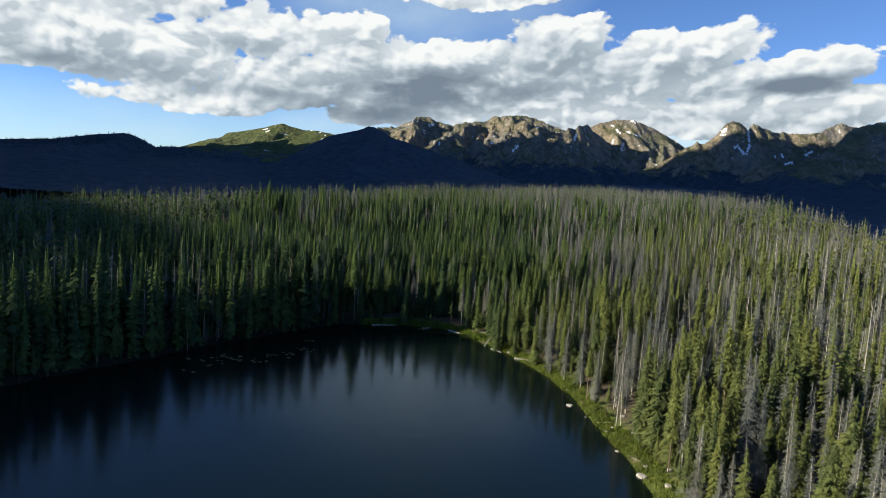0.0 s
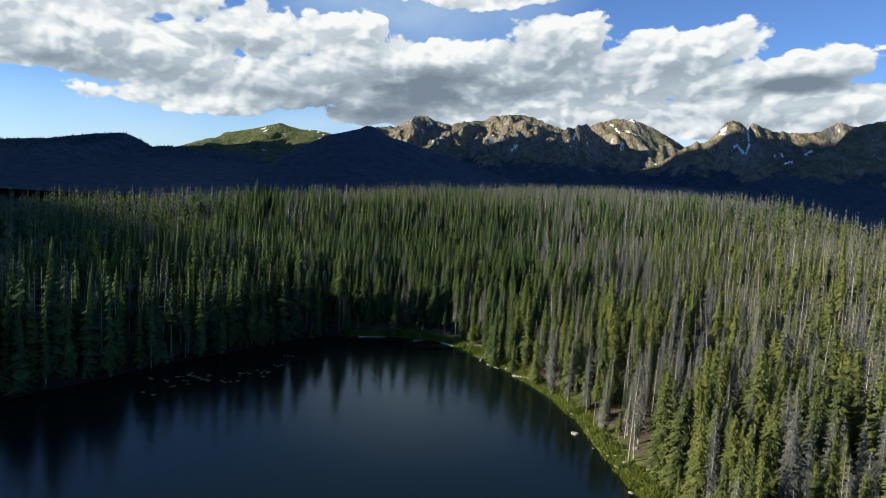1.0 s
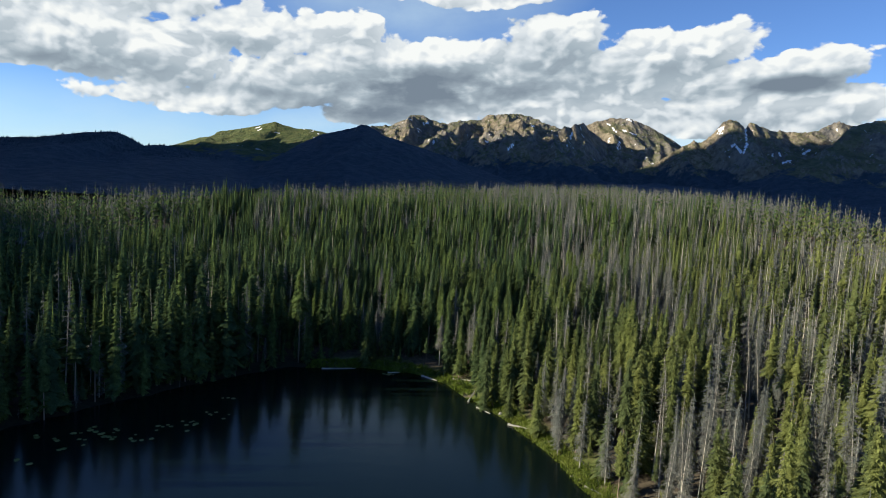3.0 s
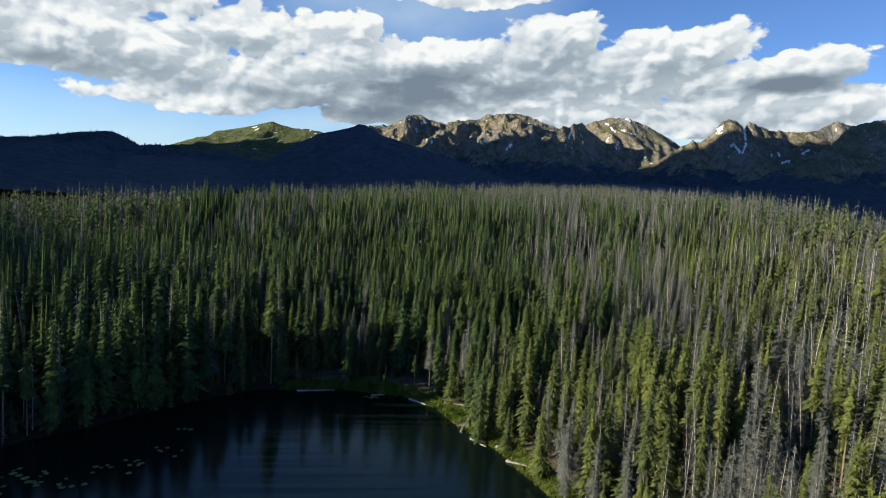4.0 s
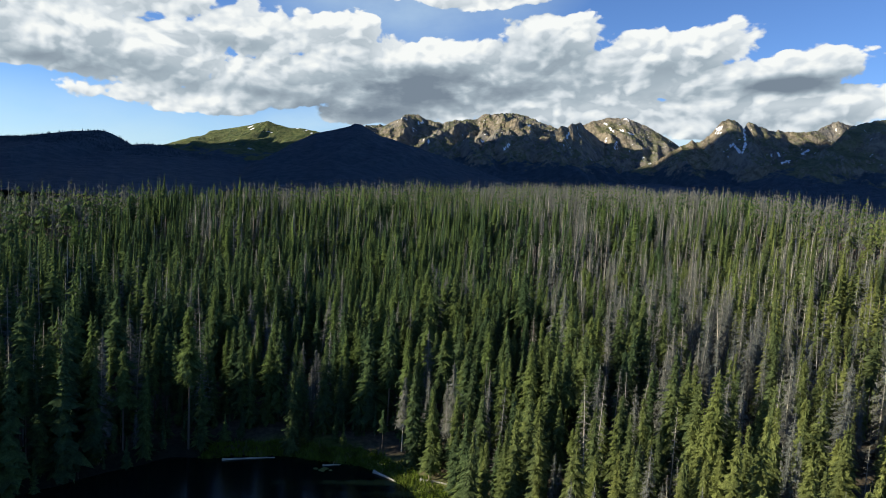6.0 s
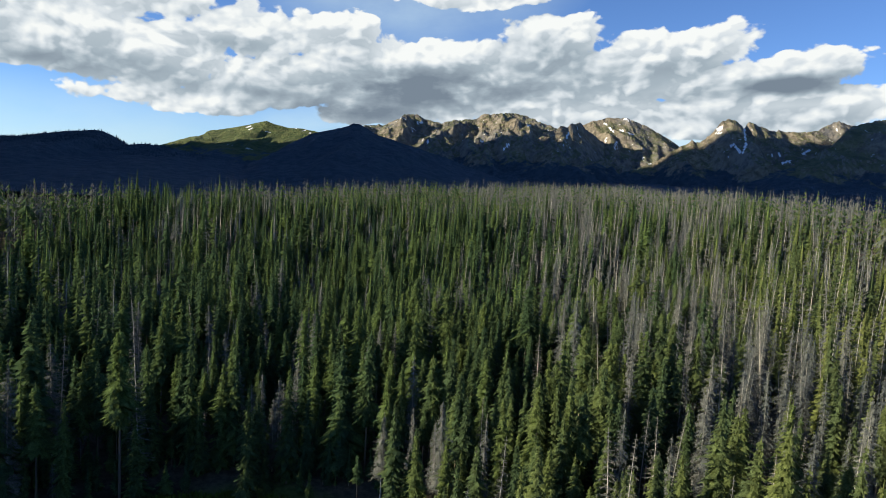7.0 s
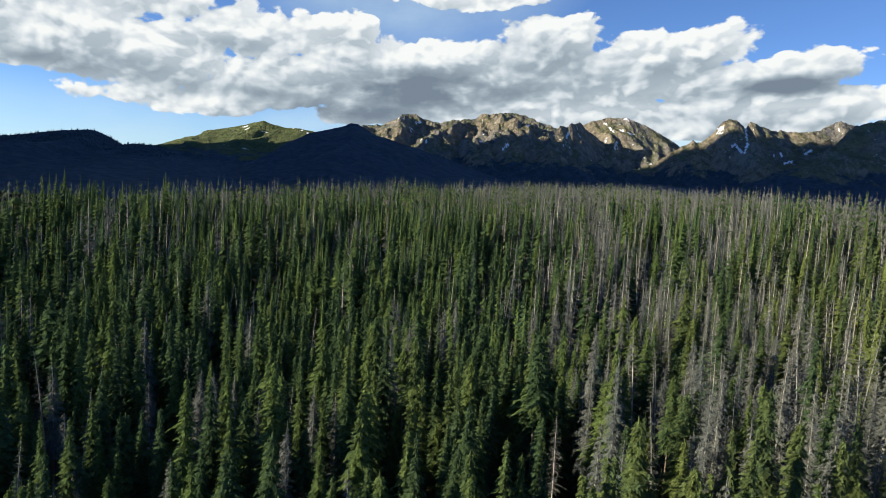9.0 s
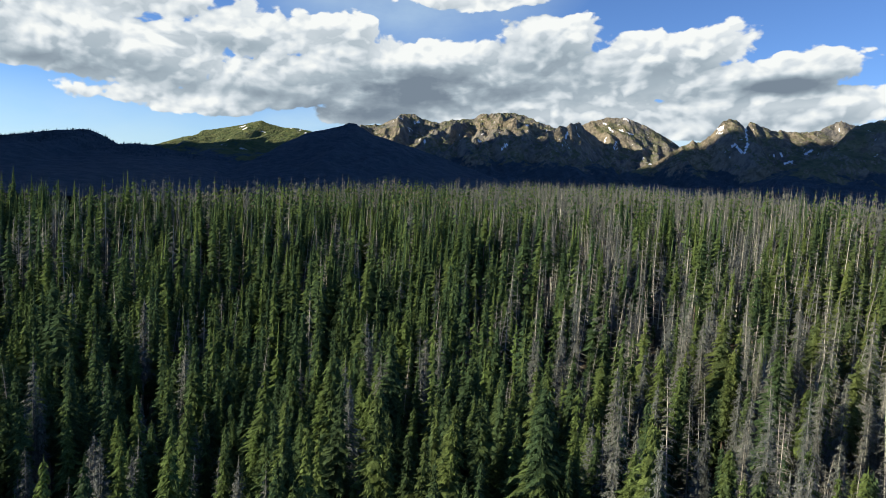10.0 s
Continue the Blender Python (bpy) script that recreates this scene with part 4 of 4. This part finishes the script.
# how near the flight passes a tree while it is ahead
PASS = np.maximum(np.abs(TX - 12) / 0.56, np.where(TY > 235, TY - 168, 66))
near = ~taken & (PASS < 78) & (TS > 0.4)
fine = ~taken & ~near & (PASS < 122)
mid = ~taken & (PASS >= 122) & (PASS < 190)
far = ~taken & (PASS >= 190)
old = ~taken & (PASS < 95)
joined("near_spruces", everyone[near & ~TDEAD], NEAR_LIVE, [M_BARK, M_SPRIG], "dense stand of green spruces behind the shore", "forest")
joined("near_dead_trees", everyone[old & GREY], NEAR_GREY, [M_SNAG, M_GREY], "grey dead conifers scattered among the spruces", "forest")
joined("near_snags", everyone[old & BARE_SNAG], NEAR_DEAD, [M_SNAG, M_DEAD], "bare pale snags scattered among the spruces", "forest")
joined("lakeside_spruces", everyone[fine & ~TDEAD], FINE_LIVE, [M_BARK, M_SPRIG], "tall green spruces round the lake and up the hollow", "forest")
joined("middle_spruces", everyone[mid & ~TDEAD], MID_LIVE, [M_BARK, M_SPRIG], "dense green conifer forest on the hill", "forest")
joined("middle_dead_trees", everyone[(mid | fine) & ~old & GREY], MID_GREY, [M_SNAG, M_GREY], "grey dead conifers in the hill forest", "forest")
joined("middle_snags", everyone[(mid | fine) & ~old & BARE_SNAG], MID_DEAD, [M_SNAG, M_DEAD], "bare pale snags in the hill forest", "forest")
joined("far_spruces", everyone[far & ~TDEAD], FAR_LIVE, [M_BARK, M_SPRIG], "distant green conifer forest up to the crest", "forest")
joined("far_dead_trees", everyone[far & TDEAD], FAR_GREY, [M_DEAD, M_GREY], "distant grey dead conifers near the crest", "forest")


# ---------------------------------------------------------------- the shore
def stand(x, y):
    return float(land(np.array([x]), np.array([y]))[0])


def make_boulder(x, y, size, flat, label, seed):
    r = np.random.default_rng(seed)
    bm = bmesh.new()
    bmesh.ops.create_icosphere(bm, subdivisions=3, radius=1.0)
    shift = Vector(r.uniform(0, 50, 3))
    for v in bm.verts:
        n1 = noise.noise(v.co * 0.9 + shift) * 0.45 + noise.noise(v.co * 2.6 + shift) * 0.14
        co = v.co * (1 + n1)
        # broken, nearly plane faces
        co = Vector((max(min(co.x, 0.82), -0.86), max(min(co.y, 0.78), -0.8), max(min(co.z, 0.62), -0.5)))
        v.co = Vector((co.x * size, co.y * size * r.uniform(0.98, 1.02) * 0.75, co.z * size * flat))
    me = bpy.data.meshes.new("boulder")
    bm.to_mesh(me)
    bm.free()
    me.materials.append(M_ROCK)
    ob = new("boulder", me)
    ob.matrix_basis = pose(x, y, max(stand(x, y), -0.1) + 0.28 * size * flat, 0, 0, r.uniform(0, 360))
    tagged(ob, label, "boulder", "pale stones along the shore")


BOULDERS = [(23.6, 141.8, 0.55), (24.4, 140.4, 0.5), (23.6, 128.6, 0.95), (28.6, 130.6, 0.9), (29.2, 97.6, 1.3), (30.4, 100.3, 0.7), (27.7, 107.0, 0.6),
            (39.2, 102.9, 1.3), (36.4, 105.5, 0.8), (34.5, 98.0, 0.7), (26.4, 125.0, 0.4), (25.6, 122.6, 0.35), (16.2, 166.4, 0.7), (18.2, 170.8, 0.9), (20.5, 172.0, 0.6),
            (31.6, 112.5, 0.6), (33.0, 120.2, 0.7), (29.0, 116.0, 0.45), (31.5, 93.0, 0.9), (41.5, 95.0, 1.0), (37.8, 112.0, 0.7), (24.9, 146.0, 0.4)]
for k, (bx, by, bs) in enumerate(BOULDERS):
    bx += 1.3 if 20 < bx < 33 and by < 150 else 0.0
    wet_one = float(from_shore(np.array([bx]), np.array([by]))[0]) < 0.3
    make_boulder(bx, by, bs * 0.75, 0.55, "pale flat granite stone standing in the shallow water" if wet_one else "pale grey granite boulder on the grassy bank", 40 + k)


def make_log(x0, y0, x1, y1, thick, label, seed):
    """A barkless trunk, stump end flared, with a few broken branch stubs."""
    r = np.random.default_rng(seed)
    a, b = np.array([x0, y0]), np.array([x1, y1])
    long = float(np.linalg.norm(b - a))
    tree = new("fallen_log")
    n = 9
    s = np.linspace(0, 1, n)
    pts = np.stack([s * long, np.cumsum(r.normal(0, 0.03, n)), 0.04 * np.sin(s * 3)], 1)
    radii = thick * (1 - 0.55 * s) * (1 + 0.5 * np.exp(-s * 14))
    ang = np.arange(8) * 2 * np.pi / 8
    v = np.stack([pts[:, None, 0] + 0 * ang[None], pts[:, None, 1] + np.cos(ang)[None] * radii[:, None], pts[:, None, 2] + np.sin(ang)[None] * radii[:, None]], -1).reshape(-1, 3)
    f = [(i * 8 + k, i * 8 + (k + 1) % 8, (i + 1) * 8 + (k + 1) % 8, (i + 1) * 8 + k) for i in range(n - 1) for k in range(8)]
    v = np.concatenate([v, pts[:1], pts[-1:]])
    me = bpy.data.meshes.new("log")
    me.from_pydata([tuple(p) for p in v], [], f + [(len(v) - 2, (k + 1) % 8, k) for k in range(8)] + [(len(v) - 1, (n - 1) * 8 + k, (n - 1) * 8 + (k + 1) % 8) for k in range(8)])
    me.materials.append(M_SNAG)
    part("stem", me, tree)
    for k in range(4):
        u = r.uniform(0.25, 0.9)
        base = np.array([u * long, 0, 0])
        lean = np.array([r.uniform(0.1, 0.4), r.choice([-1, 1]) * r.uniform(0.3, 0.7), r.uniform(0.1, 0.5)])
        sv, sf = tube([base, base + lean * 0.6, base + lean], [thick * 0.22, thick * 0.16, thick * 0.06], 5)
        part("branch_stub", mesh_of("branch_stub", sv, sf, [M_SNAG]), tree)
    za, zb = max(stand(x0, y0), -0.02) + thick * 0.5, max(stand(x1, y1), -0.02) + thick * 0.3
    tree.matrix_basis = Matrix.Translation((x0, y0, za)) @ Matrix.Rotation(math.atan2(y1 - y0, x1 - x0), 4, "Z") @ Matrix.Rotation(-math.atan2(zb - za, long), 4, "Y")
    tagged(tree, label, "log", "fallen logs on the shore")


LOGS = [(1.0, 187.4, 4.2, 184.9, 0.22), (7.6, 184.2, 11.2, 182.4, 0.20), (10.4, 172.2, 11.8, 177.0, 0.16), (17.2, 161.4, 21.6, 157.2, 0.19), (26.0, 138.3, 27.9, 135.4, 0.15),
        (30.4, 105.2, 31.9, 101.0, 0.14), (12.0, 169.4, 14.2, 166.4, 0.15), (-20.6, 188.6, -13.6, 190.4, 0.16), (-6.4, 188.6, -3.9, 189.3, 0.13), (28.4, 119.5, 30.8, 117.8, 0.11),
        (28.7, 115.8, 30.9, 113.0, 0.09), (38.0, 108.5, 43.0, 103.0, 0.2), (33.0, 128.0, 37.5, 131.5, 0.17)]
for k, row in enumerate(LOGS):
    make_log(*row, "bleached barkless log lying along the lake shore", 70 + k)


def make_lily_pads():
    r = np.random.default_rng(5)
    ang = np.linspace(0.25, 2 * np.pi - 0.25, 15)
    variants = []
    for i in range(3):
        rad = 0.5 * (1 + r.normal(0, 0.05, len(ang)))
        rim = np.stack([np.cos(ang) * rad, np.sin(ang) * rad, 0.03 + 0.05 * r.random(len(ang))], 1)
        rim2 = rim * (0.96, 0.96, 1) - (0, 0, 0.02)
        v = np.concatenate([[(0.06, 0, 0.015)], rim, [(0.06, 0, -0.005)], rim2])
        m = len(rim) + 1
        f = [(0, k, k + 1) for k in range(1, len(rim))] + [(m, m + k + 1, m + k) for k in range(1, len(rim))]
        f += [(k, m + k, m + k + 1) for k in range(1, len(rim))] + [(k, m + k + 1, k + 1) for k in range(1, len(rim))]
        variants.append(mesh_of("lily_pad", v, f, [M_PAD]))
    clusters = [(-49.6, 147.5, 7, 2.4), (-44.9, 145.6, 5, 1.6), (-41.1, 146.4, 5, 1.6), (-38.7, 151.0, 6, 1.4), (-35.8, 153.3, 6, 1.3), (-33.0, 158.2, 6, 1.6), (-33.0, 166.5, 3, 1.0),
                (-52.0, 143.8, 7, 2.2), (-52.2, 136.1, 3, 1.2), (-48.5, 141.4, 3, 1.2), (-47.0, 148.4, 6, 1.7), (-5.5, 187.6, 6, 1.2)]
    for cx, cy, count, spread in clusters:
        for k in range(count):
            x, y = cx + r.normal(0, spread), cy + r.normal(0, spread * 0.5)
            if float(from_shore(np.array([x]), np.array([y]))[0]) > -0.8:
                continue
            ob = new("lily_pad", variants[r.integers(0, 3)])
            size = r.uniform(0.45, 1.0)
            ob.matrix_basis = pose(x, y, 0.012, 0, 0, r.uniform(0, 360)) @ Matrix.Diagonal((size, size, 1, 1))
            tagged(ob, "yellow-green lily pad floating on the lake", "lily pad", "lily pads near the shaded shore")


make_lily_pads()


def shrub_mesh(seed, leaves):
    r = np.random.default_rng(seed)
    stems, tris = [], []
    for k in range(9):
        a = r.uniform(0, 2 * np.pi)
        tip = np.array([math.cos(a) * r.uniform(0.3, 0.9), math.sin(a) * r.uniform(0.3, 0.9), r.uniform(0.8, 1.5)])
        stems.append(tube([np.zeros(3), tip * (0.4, 0.4, 0.55), tip], [0.03, 0.022, 0.008], 4))
        for j in range(leaves):
            base = tip * r.uniform(0.35, 1.05) + r.normal(0, 0.16, 3)
            way = r.normal(0, 1, 3)
            way /= np.linalg.norm(way)
            flat = np.cross(way, r.normal(0, 1, 3))
            flat /= np.linalg.norm(flat)
            tris.append((base, base + way * 0.09 + flat * 0.05, base + way * 0.19))
            tris.append((base, base + way * 0.19, base + way * 0.09 - flat * 0.05))
    sv, sf, base = [], [], 0
    for v, f in stems:
        sv.append(v)
        sf.append(f + base)
        base += len(v)
    lv = np.array(tris).reshape(-1, 3)
    lv[:, 2] = np.maximum(lv[:, 2], 0.03)
    return mesh_of("stems", np.concatenate(sv), np.concatenate(sf), [M_BARK]), mesh_of("leaves", lv, np.arange(len(lv)).reshape(-1, 3), [M_SHRUB])


def make_shrubs():
    r = np.random.default_rng(9)
    variants = [shrub_mesh(20 + i, 34) for i in range(4)]
    spots = [(-60.2, 150.8, 2.6), (-52.0, 164.2, 1.9), (-55.8, 161.5, 2.0), (-66.0, 143.0, 1.8), (-73.0, 134.0, 1.7), (-46.0, 171.0, 1.6), (-35.5, 183.5, 1.3), (-81.0, 124.5, 1.9), (-63.0, 147.0, 1.5), (-42.0, 176.5, 1.4)]
    while len(spots) < 74:
        k = r.integers(0, len(LINE))
        x, y = LINE[k] + r.uniform(-4.2, 4.2, 2)
        d = float(from_shore(np.array([x]), np.array([y]))[0])
        if 0.5 < d < 4.5 and y > 80 and (x > -14):
            spots.append((x, y, r.uniform(0.5, 1.15)))
    for x, y, size in spots:
        stems, leaves = variants[r.integers(0, 4)]
        ob = new("shrub")
        part("stems", stems, ob)
        part("leaves", leaves, ob)
        ob.matrix_basis = pose(x, y, max(stand(x, y), 0.0) - 0.05, 0, 0, r.uniform(0, 360)) @ Matrix.Diagonal((size, size, size * 0.9, 1))
        tagged(ob, "leafy green willow shrub at the water's edge" if size > 1.2 else "low green shrub on the grassy bank", "shrub", "shrubs along the shore")


make_shrubs()


def make_grass():
    r = np.random.default_rng(3)
    k = r.integers(0, len(LINE), 52000)
    xy = LINE[k] + r.uniform(-4.5, 4.5, (len(k), 2))
    xy = xy[(xy[:, 1] > 75) & (xy[:, 0] > -24)]
    d = from_shore(xy[:, 0], xy[:, 1])
    lush = fbm(xy[:, 0], xy[:, 1], 5, 3, 12.0)
    keep = (d > -0.7) & (d < 2.3 + 2.5 * lush) & (lush > -0.32)
    xy, d = xy[keep], d[keep]
    z = np.maximum(land(xy[:, 0], xy[:, 1], d), -0.15)
    n = len(xy)
    tall = r.uniform(0.25, 0.75, n) * np.where(d < 0.4, 1.3, 1.0)
    verts = np.empty((n, 3, 3, 3))
    for b in range(3):
        a = r.uniform(0, 2 * np.pi, n)
        out = np.stack([np.cos(a), np.sin(a), 0 * a], 1)
        side = np.stack([-np.sin(a), np.cos(a), 0 * a], 1)
        base = np.concatenate([xy, z[:, None]], 1) + out * r.uniform(0, 0.15, (n, 1))
        verts[:, b, 0], verts[:, b, 1] = base - side * 0.07, base + side * 0.07
        verts[:, b, 2] = base + out * (tall * r.uniform(0.2, 0.7, n))[:, None] + np.array([0, 0, 1.0]) * tall[:, None]
    v = verts.reshape(-1, 3)
    ob = new("shore_grass", mesh_of("shore_grass", v, np.arange(len(v)).reshape(-1, 3), [M_GRASS]))
    tagged(ob, "bright green sedge and grass along the lake shore", "grass", kind="stuff")


make_grass()


def make_ridge_trees():
    """Tiny conifers that fringe the crest of the long dark hill."""
    r = np.random.default_rng(31)
    hill = bpy.data.objects["mountain_1"].data
    co = np.empty(len(hill.vertices) * 3)
    hill.vertices.foreach_get("co", co)
    co = co.reshape(-1, 3)
    pick = co[(co[:, 2] > 55) & (co[:, 0] > -2400) & (np.abs(co[:, 1] - EYE[1] - 2500) < 220)]
    pick = pick[r.integers(0, len(pick), 2600)]
    n = len(pick)
    base = pick + np.concatenate([r.uniform(-6, 6, (n, 2)), np.full((n, 1), -2.0)], 1)
    tall, wide = r.uniform(6, 12, n), r.uniform(1.6, 2.4, n)
    v = np.empty((n, 5, 3))
    for k in range(4):
        a = k * np.pi / 2
        v[:, k] = base + np.stack([wide * math.cos(a), wide * math.sin(a), 0 * wide], 1)
    v[:, 4] = base + np.stack([0 * tall, 0 * tall, tall], 1)
    f = np.array([(0, 1, 4), (1, 2, 4), (2, 3, 4), (3, 0, 4)])
    faces = (f[None] + (np.arange(n) * 5)[:, None, None]).reshape(-1, 3)
    ob = new("ridge_trees", mesh_of("ridge_trees", v.reshape(-1, 3), faces, [M_HAZY_WOODED]))
    tagged(ob, "fringe of far conifers along the dark hill's crest", "forest", kind="stuff")


make_ridge_trees()
